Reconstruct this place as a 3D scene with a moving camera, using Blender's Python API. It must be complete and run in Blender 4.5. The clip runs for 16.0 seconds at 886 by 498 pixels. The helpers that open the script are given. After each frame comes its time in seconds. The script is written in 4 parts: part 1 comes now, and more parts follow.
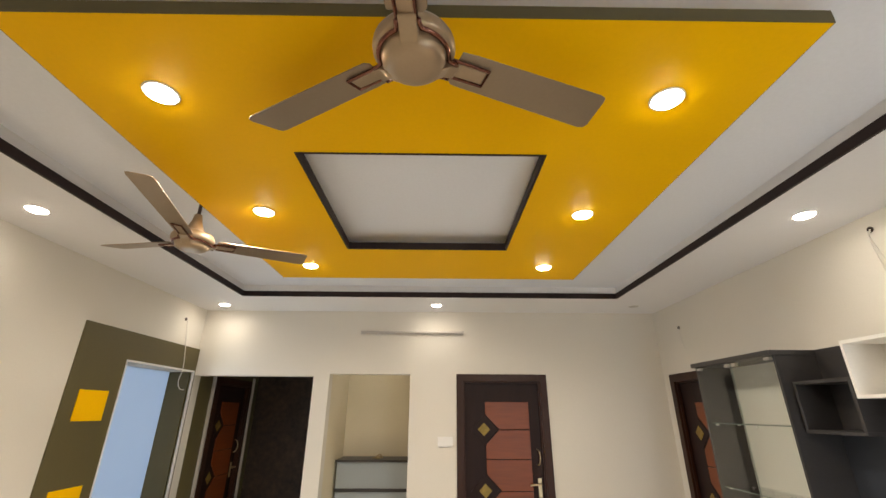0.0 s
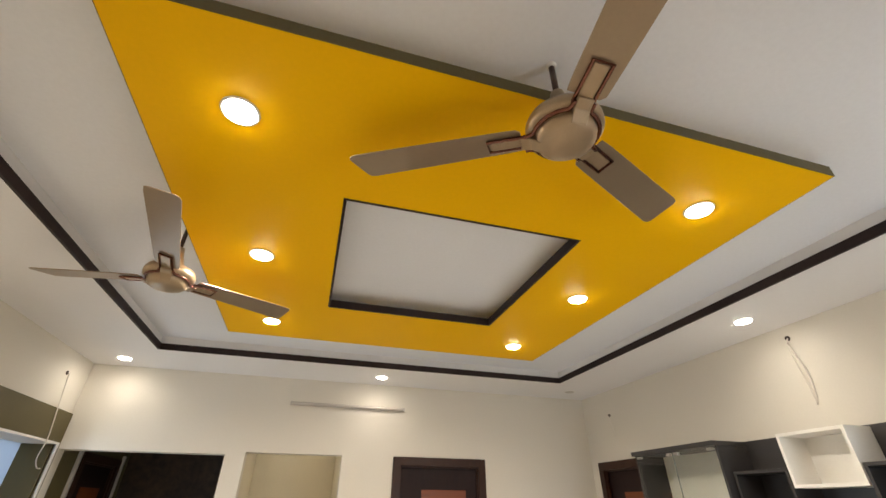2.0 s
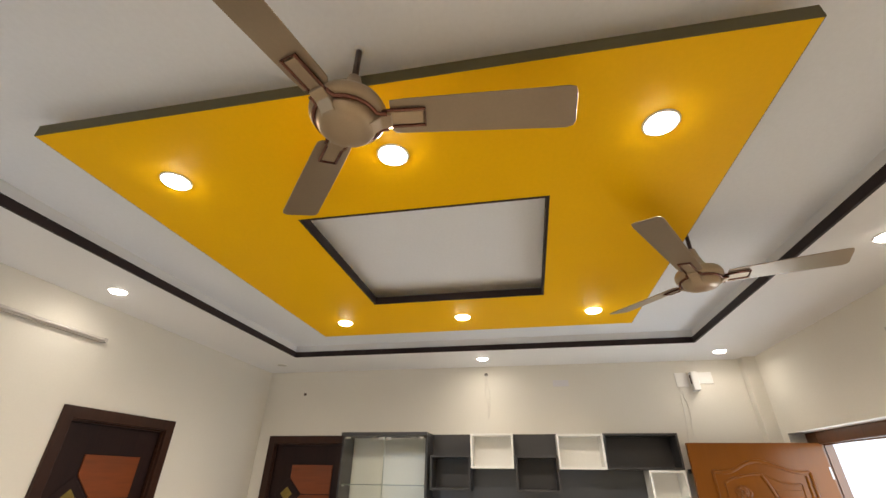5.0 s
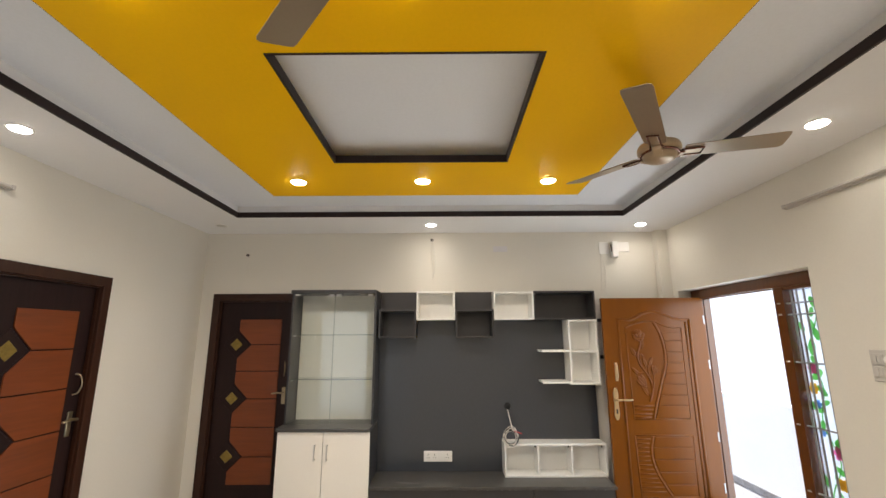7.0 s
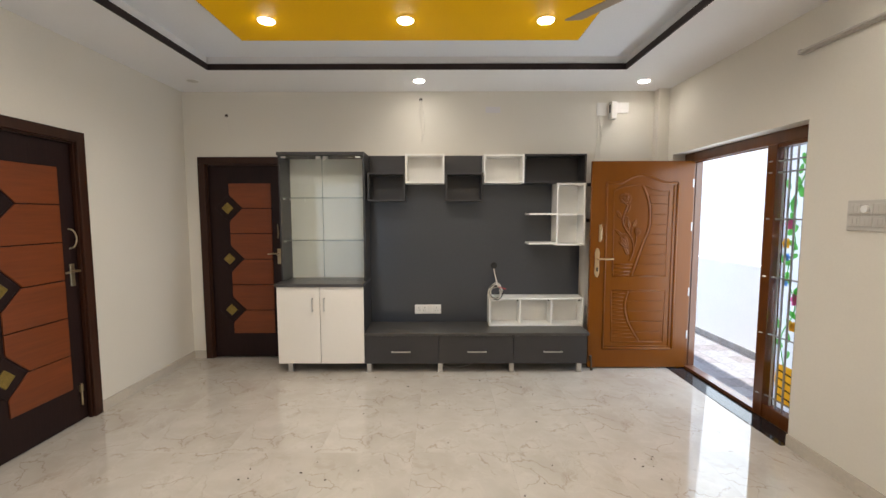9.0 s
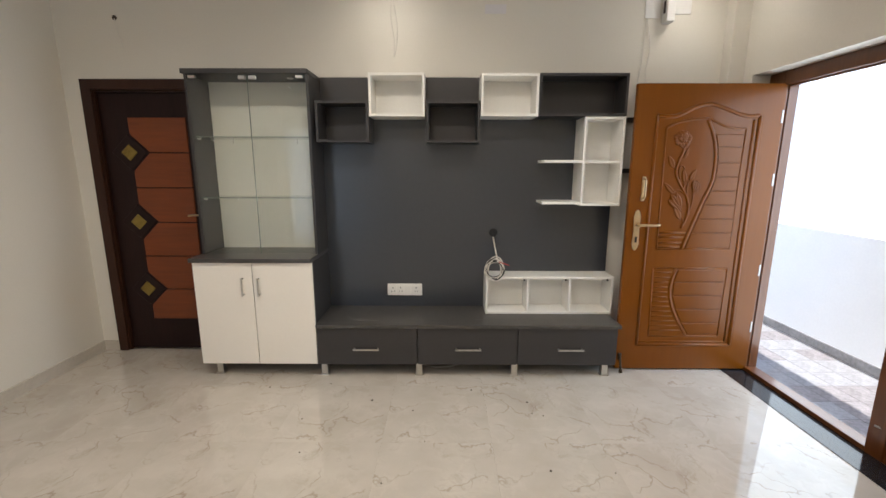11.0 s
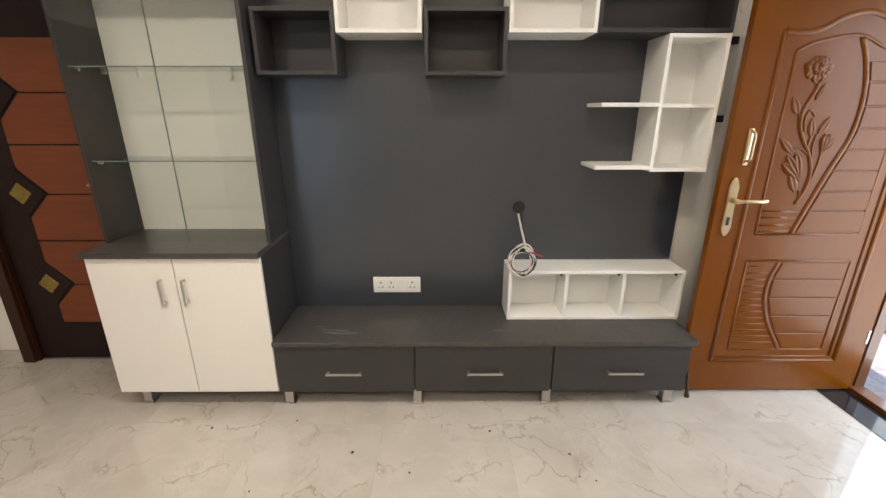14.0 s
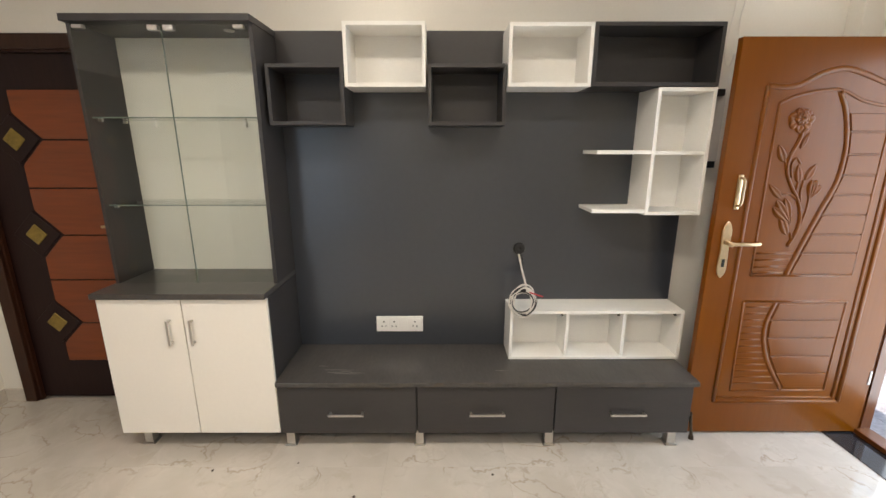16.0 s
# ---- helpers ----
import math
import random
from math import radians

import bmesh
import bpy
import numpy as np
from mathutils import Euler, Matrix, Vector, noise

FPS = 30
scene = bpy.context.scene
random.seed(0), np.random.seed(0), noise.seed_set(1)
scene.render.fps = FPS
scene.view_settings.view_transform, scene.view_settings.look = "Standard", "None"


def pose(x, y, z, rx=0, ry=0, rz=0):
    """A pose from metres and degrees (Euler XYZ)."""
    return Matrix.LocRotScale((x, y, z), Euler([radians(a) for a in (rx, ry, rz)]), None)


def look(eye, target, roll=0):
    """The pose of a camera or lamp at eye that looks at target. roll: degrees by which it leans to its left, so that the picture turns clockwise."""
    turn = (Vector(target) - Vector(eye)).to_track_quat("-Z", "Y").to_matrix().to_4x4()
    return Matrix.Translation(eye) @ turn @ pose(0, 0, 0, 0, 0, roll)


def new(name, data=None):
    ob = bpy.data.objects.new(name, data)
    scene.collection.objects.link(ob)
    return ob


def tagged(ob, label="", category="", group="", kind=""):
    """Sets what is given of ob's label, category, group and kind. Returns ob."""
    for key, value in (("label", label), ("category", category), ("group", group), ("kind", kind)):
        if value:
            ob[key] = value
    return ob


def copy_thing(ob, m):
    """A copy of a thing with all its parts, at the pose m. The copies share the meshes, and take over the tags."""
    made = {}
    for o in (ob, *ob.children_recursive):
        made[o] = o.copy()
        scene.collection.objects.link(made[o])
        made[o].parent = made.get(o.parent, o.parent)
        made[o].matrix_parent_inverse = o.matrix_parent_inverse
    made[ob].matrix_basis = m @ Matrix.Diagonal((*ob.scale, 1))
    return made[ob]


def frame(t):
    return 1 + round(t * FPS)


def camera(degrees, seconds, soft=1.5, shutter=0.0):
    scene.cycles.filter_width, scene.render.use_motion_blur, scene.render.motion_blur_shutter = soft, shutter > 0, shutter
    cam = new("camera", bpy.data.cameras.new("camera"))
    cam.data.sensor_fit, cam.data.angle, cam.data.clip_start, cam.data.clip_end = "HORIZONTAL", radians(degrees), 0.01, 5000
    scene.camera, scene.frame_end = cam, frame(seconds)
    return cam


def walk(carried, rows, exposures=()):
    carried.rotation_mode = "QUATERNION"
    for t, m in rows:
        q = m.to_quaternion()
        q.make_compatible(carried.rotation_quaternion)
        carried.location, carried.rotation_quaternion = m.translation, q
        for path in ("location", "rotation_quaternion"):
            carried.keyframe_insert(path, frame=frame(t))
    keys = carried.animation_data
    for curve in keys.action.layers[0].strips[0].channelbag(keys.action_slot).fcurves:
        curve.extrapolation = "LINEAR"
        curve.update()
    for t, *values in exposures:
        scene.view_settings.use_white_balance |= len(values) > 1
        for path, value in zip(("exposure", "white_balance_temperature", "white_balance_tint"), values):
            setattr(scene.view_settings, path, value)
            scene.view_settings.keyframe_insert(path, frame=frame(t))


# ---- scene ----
cam = camera(93.6, 16.0)
PATH = [
    (0, (0.278, 0.201, 1.737), (0.296, 2.063, 2.468), 0.3),
    (0.5, (0.273, 0.195, 1.747), (0.328, 1.975, 2.658), 0.2),
    (1, (0.178, 0.228, 1.734), (0.304, 1.953, 2.739), 0.3),
    (1.5, (-0.007, 0.276, 1.714), (0.262, 1.963, 2.755), 0.2),
    (2, (-0.315, 0.328, 1.72), (0.161, 1.964, 2.767), 0.4),
    (2.5, (-0.673, 0.444, 1.707), (0.071, 1.978, 2.753), 0.5),
    (3, (-1.021, 0.693, 1.717), (0.027, 2.043, 2.755), 0.5),
    (3.5, (-1.329, 0.97, 1.714), (-0.004, 2.058, 2.745), 0.6),
    (6, (-1.792, 2.085, 1.741), (0.026, 2.118, 2.574), -0.3),
    (6.5, (-1.767, 2.071, 1.7), (0.125, 2.089, 2.349), -0.3),
    (7, (-1.756, 2.068, 1.664), (0.202, 2.08, 2.07), -0.2),
    (7.5, (-1.731, 2.048, 1.595), (0.261, 2.062, 1.78), -0.1),
    (8, (-1.735, 2.068, 1.529), (0.265, 2.072, 1.538), -0.2),
    (8.5, (-1.722, 2.049, 1.5), (0.275, 2.053, 1.403), -0.1),
    (9, (-1.708, 1.992, 1.504), (0.285, 1.992, 1.341), -0.1),
    (11.5, (-0.27, 1.831, 1.456), (1.681, 1.831, 1.017), -0.0),
    (12, (-0.011, 1.889, 1.456), (1.923, 1.878, 0.95), -0.1),
    (12.5, (0.222, 1.857, 1.468), (2.139, 1.854, 0.899), -0.0),
    (13, (0.324, 1.878, 1.451), (2.233, 1.865, 0.857), 0.0),
    (13.5, (0.336, 1.888, 1.461), (2.238, 1.876, 0.844), -0.0),
    (14, (0.318, 1.896, 1.477), (2.218, 1.885, 0.854), -0.0),
    (14.5, (0.296, 1.904, 1.496), (2.201, 1.891, 0.887), -0.0),
    (15, (0.286, 1.915, 1.509), (2.2, 1.897, 0.929), -0.1),
    (15.5, (0.278, 1.916, 1.521), (2.205, 1.898, 0.988), -0.0),
    (16, (0.278, 1.901, 1.537), (2.22, 1.897, 1.061), -0.0),
]
EXPOSURES = [(0.0, 2.10, 6750, 10), (3.5, 2.14, 6650, 10), (6.0, 2.09, 6500, 10), (8.5, 1.95, 6300, 10), (11.5, 1.86, 6250, 10), (13.0, 2.15, 6350, 10), (16.0, 2.20, 6400, 10)]
walk(cam, [(t, look(eye, target, roll)) for t, eye, target, roll in PATH], EXPOSURES)

# ---- light ----
WARM = (1.0, 0.91, 0.79)
LAMP_W = 2.15
world = bpy.data.worlds.new("world")
scene.world = world
world.use_nodes = True
wn = world.node_tree.nodes
sky = wn.new("ShaderNodeTexSky")
sky.sky_type = "NISHITA"
sky.sun_disc = False
sky.sun_elevation = radians(67.7)
sky.sun_rotation = radians(77)
world.node_tree.links.new(sky.outputs[0], wn["Background"].inputs[0])
wn["Background"].inputs[1].default_value = 0.15
sun_data = bpy.data.lights.new("sun", "SUN")
sun_data.energy, sun_data.angle, sun_data.color = 2.5, radians(0.5), (1.0, 0.96, 0.91)
sun = new("sun", sun_data)
sun.matrix_world = look((2.0, 0.45, 5.0), (0, 0, 0))
door_sky = bpy.data.lights.new("doorway_daylight", "AREA")
door_sky.shape, door_sky.size, door_sky.size_y, door_sky.energy, door_sky.color = "RECTANGLE", 0.9, 1.9, 4.6, (0.82, 0.93, 1.0)
new("doorway_daylight", door_sky).matrix_world = look((1.82, -0.56, 1.05), (1.82, 2.0, 0.9))
pane_sky = bpy.data.lights.new("window_daylight", "AREA")
pane_sky.shape, pane_sky.size, pane_sky.size_y, pane_sky.energy, pane_sky.color = "RECTANGLE", 0.9, 1.9, 1.8, (0.75, 0.88, 1.0)
new("window_daylight", pane_sky).matrix_world = look((-2.17, 4.1, 1.2), (0.0, 4.0, 1.0))


# ---- materials ----
def nodes_of(name):
    m = bpy.data.materials.new(name)
    m.use_nodes = True
    return m, m.node_tree.nodes, m.node_tree.links, m.node_tree.nodes["Principled BSDF"]


def paint(name, color, rough=0.6, metal=0.0, vary=0.06, scale=3.0, fine=60.0, bump=0.02, coat=0.0, stretch=(1, 1, 1), emit=0.0, spec=0.5):
    """A surface with broad and fine variation of its colour, and fine relief."""
    m, n, l, b = nodes_of(name)
    tc = n.new("ShaderNodeTexCoord")
    mp = n.new("ShaderNodeMapping")
    mp.inputs["Scale"].default_value = stretch
    l.new(tc.outputs["Object"], mp.inputs[0])
    mix = None
    big, small = n.new("ShaderNodeTexNoise"), n.new("ShaderNodeTexNoise")
    big.inputs["Scale"].default_value, small.inputs["Scale"].default_value = scale, fine
    big.inputs["Detail"].default_value = small.inputs["Detail"].default_value = 4
    l.new(mp.outputs[0], big.inputs["Vector"]), l.new(mp.outputs[0], small.inputs["Vector"])
    add = n.new("ShaderNodeMath")
    add.operation = "ADD"
    l.new(big.outputs["Fac"], add.inputs[0]), l.new(small.outputs["Fac"], add.inputs[1])
    ramp = n.new("ShaderNodeValToRGB")
    half = n.new("ShaderNodeMath")
    half.operation, half.inputs[1].default_value = "MULTIPLY", 0.5
    l.new(add.outputs[0], half.inputs[0]), l.new(half.outputs[0], ramp.inputs[0])
    ramp.color_ramp.elements[0].position, ramp.color_ramp.elements[1].position = 0.3, 0.7
    ramp.color_ramp.elements[0].color = (*[max(c * (1 - vary), 0) for c in color], 1)
    ramp.color_ramp.elements[1].color = (*[min(c * (1 + vary), 1) for c in color], 1)
    l.new(ramp.outputs[0], b.inputs["Base Color"])
    b.inputs["Roughness"].default_value, b.inputs["Metallic"].default_value = rough, metal
    b.inputs["Coat Weight"].default_value, b.inputs["Coat Roughness"].default_value = coat, 0.08
    b.inputs["Specular IOR Level"].default_value = spec
    if bump:
        bp = n.new("ShaderNodeBump")
        bp.inputs["Strength"].default_value, bp.inputs["Distance"].default_value = bump, 0.01
        l.new(small.outputs["Fac"], bp.inputs["Height"]), l.new(bp.outputs[0], b.inputs["Normal"])
    if emit:
        b.inputs["Emission Color"].default_value = (*color, 1)
        b.inputs["Emission Strength"].default_value = emit
    return m


def wood(name, dark, light, rough=0.4, coat=0.3, along=2, scale=1.0, spec=0.5):
    m = paint(name, light, rough, coat=coat, spec=spec, bump=0.06, scale=1.6 * scale, fine=14 * scale,
              stretch=[0.35 if i == along else 5.0 for i in range(3)])
    ramp = next(x for x in m.node_tree.nodes if x.type == "VALTORGB")
    ramp.color_ramp.elements[0].color, ramp.color_ramp.elements[1].color = (*dark, 1), (*light, 1)
    return m


def marble():
    """Polished tile: cloudy beige with clusters of broken brown veins. One of four prints on each tile."""
    m, n, l, b = nodes_of("marble_tile")

    def node(kind, **inputs):
        x = n.new(kind)
        for key, value in inputs.items():
            x.inputs[key].default_value = value
        return x

    def math_node(op, a, c):
        x = n.new("ShaderNodeMath")
        x.operation = op
        for k, v in enumerate((a, c)):
            if isinstance(v, (int, float)):
                x.inputs[k].default_value = v
            else:
                l.new(v, x.inputs[k])
        return x.outputs[0]

    def ramp(source, lo, hi, a=(0, 0, 0, 1), c=(1, 1, 1, 1)):
        x = n.new("ShaderNodeValToRGB")
        x.color_ramp.elements[0].position, x.color_ramp.elements[1].position = lo, hi
        x.color_ramp.elements[0].color, x.color_ramp.elements[1].color = a, c
        l.new(source, x.inputs[0])
        return x.outputs[0]

    def mix(fac, a, c):
        x = n.new("ShaderNodeMix")
        x.data_type = "RGBA"
        l.new(fac, x.inputs["Factor"]), l.new(a, x.inputs[6])
        x.inputs[7].default_value = (*c, 1)
        return x.outputs[2]

    tc, info = n.new("ShaderNodeTexCoord"), n.new("ShaderNodeObjectInfo")
    print_no = math_node("FLOOR", math_node("MULTIPLY", info.outputs["Random"], 4.0), 0.0)
    shift = n.new("ShaderNodeCombineXYZ")
    for k, step in enumerate((3.1, 5.3, 2.7)):
        l.new(math_node("MULTIPLY", print_no, step), shift.inputs[k])
    at = n.new("ShaderNodeVectorMath")
    l.new(tc.outputs["Object"], at.inputs[0]), l.new(shift.outputs[0], at.inputs[1])
    at = at.outputs[0]

    def noise_at(scale, detail, distortion=0.0, rough=0.5):
        x = node("ShaderNodeTexNoise", Scale=scale, Detail=detail, Distortion=distortion, Roughness=rough)
        l.new(at, x.inputs["Vector"])
        return x.outputs["Fac"]

    base = ramp(noise_at(4.0, 7), 0.3, 0.72, (0.475, 0.428, 0.368, 1), (0.565, 0.522, 0.462, 1))
    cluster = ramp(noise_at(3.4, 3), 0.47, 0.60)
    smudge = math_node("MULTIPLY", ramp(noise_at(8, 9, 1.2, 0.62), 0.54, 0.64), math_node("MULTIPLY", cluster, 0.30))
    ridge = math_node("ABSOLUTE", math_node("SUBTRACT", noise_at(5.2, 8, 1.6, 0.60), 0.5), 0.0)
    vein = ramp(ridge, 0.0, 0.022, (1, 1, 1, 1), (0, 0, 0, 1))
    broken = ramp(noise_at(8, 5), 0.42, 0.60)
    vein = math_node("MULTIPLY", math_node("MULTIPLY", vein, cluster), math_node("MULTIPLY", broken, 0.16))
    ridge2 = math_node("ABSOLUTE", math_node("SUBTRACT", noise_at(2.3, 7, 0.9, 0.55), 0.52), 0.0)
    haze = math_node("MULTIPLY", ramp(ridge2, 0.0, 0.03, (1, 1, 1, 1), (0, 0, 0, 1)), 0.12)
    col = mix(haze, base, (0.70, 0.66, 0.60))
    bend = n.new("ShaderNodeMix")
    bend.data_type, bend.inputs["Factor"].default_value = "VECTOR", 0.40
    warp = node("ShaderNodeTexNoise", Scale=3.4, Detail=8)
    l.new(at, warp.inputs["Vector"]), l.new(at, bend.inputs[4]), l.new(warp.outputs["Color"], bend.inputs[5])
    cells = node("ShaderNodeTexVoronoi", Scale=4.6)
    cells.feature = "DISTANCE_TO_EDGE"
    l.new(bend.outputs[1], cells.inputs["Vector"])
    crack = math_node("MULTIPLY", ramp(cells.outputs["Distance"], 0.0, 0.024, (1, 1, 1, 1), (0, 0, 0, 1)), math_node("MULTIPLY", ramp(noise_at(4.6, 6), 0.46, 0.58), 0.60))
    col = mix(crack, col, (0.27, 0.20, 0.135))
    col = mix(smudge, col, (0.34, 0.275, 0.20))
    col = mix(vein, col, (0.22, 0.165, 0.115))
    l.new(col, b.inputs["Base Color"])
    b.inputs["Roughness"].default_value = 0.03
    b.inputs["Specular IOR Level"].default_value = 0.85
    return m


def glass(name, tint=(0.975, 0.985, 0.98), gloss=0.02):
    m, n, l, b = nodes_of(name)
    n.remove(b)
    tr, gl, mx, lw = n.new("ShaderNodeBsdfTransparent"), n.new("ShaderNodeBsdfGlossy"), n.new("ShaderNodeMixShader"), n.new("ShaderNodeLayerWeight")
    tr.inputs[0].default_value, gl.inputs["Roughness"].default_value, lw.inputs[0].default_value = (*tint, 1), gloss, 0.5
    pw, sc = n.new("ShaderNodeMath"), n.new("ShaderNodeMath")
    pw.operation, pw.inputs[1].default_value = "POWER", 5.0
    sc.operation, sc.inputs[1].default_value, sc.inputs[2].default_value = "MULTIPLY_ADD", 0.9, 0.035
    l.new(lw.outputs["Facing"], pw.inputs[0]), l.new(pw.outputs[0], sc.inputs[0])
    l.new(sc.outputs[0], mx.inputs[0]), l.new(tr.outputs[0], mx.inputs[1]), l.new(gl.outputs[0], mx.inputs[2])
    l.new(mx.outputs[0], n["Material Output"].inputs[0])
    return m


def glow(name, color, strength):
    m, n, l, b = nodes_of(name)
    b.inputs["Base Color"].default_value = (*color, 1)
    b.inputs["Emission Color"].default_value, b.inputs["Emission Strength"].default_value = (*color, 1), strength
    return m


def frosted(name, color):
    m, n, l, b = nodes_of(name)
    n.remove(b)
    a, c, mx = n.new("ShaderNodeBsdfTranslucent"), n.new("ShaderNodeBsdfDiffuse"), n.new("ShaderNodeMixShader")
    a.inputs[0].default_value = c.inputs[0].default_value = (*color, 1)
    mx.inputs[0].default_value = 0.15
    l.new(a.outputs[0], mx.inputs[1]), l.new(c.outputs[0], mx.inputs[2]), l.new(mx.outputs[0], n["Material Output"].inputs[0])
    return m


WALL = paint("cream_wall", (0.72, 0.68, 0.605), 0.75, vary=0.025, scale=1.2, bump=0.03, fine=90)
CEIL = paint("ceiling_white", (0.83, 0.82, 0.82), 0.8, vary=0.02, scale=1.0, bump=0.01)
TRAYC = paint("tray_white", (0.84, 0.86, 0.905), 0.8, vary=0.03, scale=1.0, bump=0.01)
YELLOW = paint("yellow_paint", (0.95, 0.525, 0.0005), 0.55, spec=0.12, vary=0.03, scale=1.0, bump=0.01)
OLIVE = paint("olive_paint", (0.105, 0.085, 0.032), 0.55, vary=0.06, bump=0.02)
BAND = paint("dark_band", (0.030, 0.019, 0.018), 0.55, spec=0.2, vary=0.15, bump=0.02)
GREY = paint("charcoal_laminate", (0.037, 0.034, 0.034), 0.40, vary=0.12, scale=2.5, fine=40, bump=0.0, stretch=(1, 1, 5))
BACKP = paint("blue_grey_panel", (0.034, 0.039, 0.050), 0.30, spec=0.9, vary=0.10, scale=1.5, fine=30, bump=0.02)
TOPM = paint("charcoal_top", (0.062, 0.057, 0.053), 0.28, vary=0.25, scale=4, fine=25, bump=0.03, stretch=(1, 3, 1))
WHITE = paint("white_laminate", (0.85, 0.83, 0.785), 0.38, vary=0.03, scale=2, fine=45, bump=0.02, stretch=(1, 1, 4))
# Tone takes in the greenish reflection of the glass doors before it.
BACKW = paint("cabinet_back_laminate", (0.77, 0.75, 0.675), 0.45, vary=0.03, scale=2, fine=45, bump=0.0)
DWHITE = paint("door_white_gloss", (0.86, 0.82, 0.755), 0.25, vary=0.015, scale=2, bump=0.0)
CHROME = paint("brushed_chrome", (0.62, 0.60, 0.57), 0.28, metal=1.0, vary=0.06, bump=0.0)
BRASS = paint("antique_brass", (0.50, 0.40, 0.25), 0.3, metal=1.0, vary=0.15, scale=20, bump=0.02)
GOLDM = paint("polished_gold", (0.72, 0.55, 0.33), 0.30, metal=1.0, vary=0.1, scale=20, bump=0.02)
GOLDP = paint("gold_plate", (0.24, 0.165, 0.035), 0.4, metal=0.5, vary=0.35, scale=25, fine=160, bump=0.2)
DARKW = wood("dark_wenge", (0.013, 0.005, 0.005), (0.022, 0.009, 0.007), 0.5, 0.0, spec=0.22)
FRAMEW = wood("dark_frame_wood", (0.025, 0.008, 0.004), (0.044, 0.015, 0.007), 0.42, 0.03, spec=0.3)
REDW = wood("red_wood", (0.13, 0.027, 0.003), (0.205, 0.044, 0.005), 0.45, 0.04, along=0)
TEAK = wood("varnished_teak", (0.156, 0.0445, 0.0003), (0.180, 0.052, 0.0005), 0.30, 0.08, scale=0.6, spec=0.26)
TEAKD = wood("varnished_frame", (0.088, 0.026, 0.004), (0.148, 0.044, 0.006), 0.3, 0.35)
GRANITE = paint("black_granite", (0.018, 0.018, 0.020), 0.1, vary=0.6, fine=150, scale=20, bump=0.0)
MARBLE = marble()
SKIRT = paint("skirting_tile", (0.55, 0.50, 0.43), 0.15, vary=0.08, scale=4, bump=0.0)
FANM = paint("fan_gold_beige", (0.40, 0.30, 0.195), 0.36, metal=0.55, vary=0.04, scale=6, fine=120, bump=0.01)
BLADE = paint("fan_blade_beige", (0.30, 0.225, 0.15), 0.3, metal=0.35, vary=0.05, scale=5, fine=100, bump=0.01)
COPPER = paint("copper_trim", (0.20, 0.085, 0.060), 0.12, metal=0.9, vary=0.1, bump=0.0)
ROD = paint("rod_brown", (0.05, 0.025, 0.02), 0.4, vary=0.1, bump=0.0)
PLASTIC = paint("white_plastic", (0.82, 0.80, 0.77), 0.3, vary=0.01, bump=0.0)
LILAC = paint("lilac_white", (0.70, 0.67, 0.68), 0.5, vary=0.02, bump=0.0)
GREYPL = paint("grey_plastic", (0.55, 0.52, 0.48), 0.35, vary=0.02, bump=0.0)
BLACK = paint("black_plastic", (0.012, 0.012, 0.013), 0.35, vary=0.1, bump=0.0)
WIRE = paint("wire_white", (0.68, 0.64, 0.58), 0.45, vary=0.02, bump=0.0)
RED = paint("red_tip", (0.50, 0.04, 0.05), 0.4, vary=0.02, bump=0.0)
OUTWALL = paint("outside_white", (0.86, 0.87, 0.87), 0.8, vary=0.03, bump=0.05)
STONE = paint("outside_tile", (0.205, 0.187, 0.187), 0.5, vary=0.5, scale=9, fine=40, bump=0.1)
STONEB = paint("outside_tile_pale", (0.25, 0.245, 0.25), 0.45, vary=0.35, scale=9, fine=40, bump=0.1)
BROWNP = paint("brown_stone_laminate", (0.036, 0.020, 0.012), 0.6, vary=0.8, scale=4, fine=16, bump=0.05)
TAN = paint("tan_wall", (0.72, 0.645, 0.485), 0.8, vary=0.03, bump=0.02)
BLUEG = paint("blue_grey_laminate", (0.36, 0.40, 0.42), 0.35, vary=0.03, bump=0.0)
GLASS = glass("clear_glass")
GEDGE = paint("glass_edge", (0.20, 0.25, 0.22), 0.15, vary=0.05, bump=0.0)
FROST = frosted("frosted_pane", (0.93, 0.95, 0.97))
FROSTW = frosted("blue_tinted_pane", (0.54, 0.585, 0.63))
LED = glow("led_halo_dome", (1.0, 0.91, 0.78), 28.0)
LED_RING = glow("led_halo_dome_dim", (1.0, 0.92, 0.80), 11.0)
# White battens toned grey here, so the shade under them is in the colour.
BATTEN = paint("batten_shaded_grey", (0.50, 0.46, 0.42), 0.45, vary=0.02, bump=0.0)
RUBBER = paint("dark_bronze", (0.06, 0.045, 0.03), 0.35, metal=0.6, vary=0.2, bump=0.0)
GREEN = frosted("painted_green", (0.36, 0.74, 0.30))
PINK = frosted("painted_pink", (0.98, 0.36, 0.62))
BLUE = frosted("painted_blue", (0.35, 0.60, 0.95))
AMBER = frosted("painted_amber", (0.95, 0.66, 0.14))
STEEL = paint("grey_steel", (0.42, 0.40, 0.38), 0.35, metal=0.7, vary=0.05, bump=0.0)
GROUND = paint("dry_ground", (0.30, 0.26, 0.21), 0.9, vary=0.2, bump=0.2)

# ---- mesh helpers ----
ORG = {}


def thing(name, at, label="", category="", group="", kind=""):
    e = new(name)
    e.location = at
    ORG[e] = Vector(at)
    return tagged(e, label, category, group, kind)


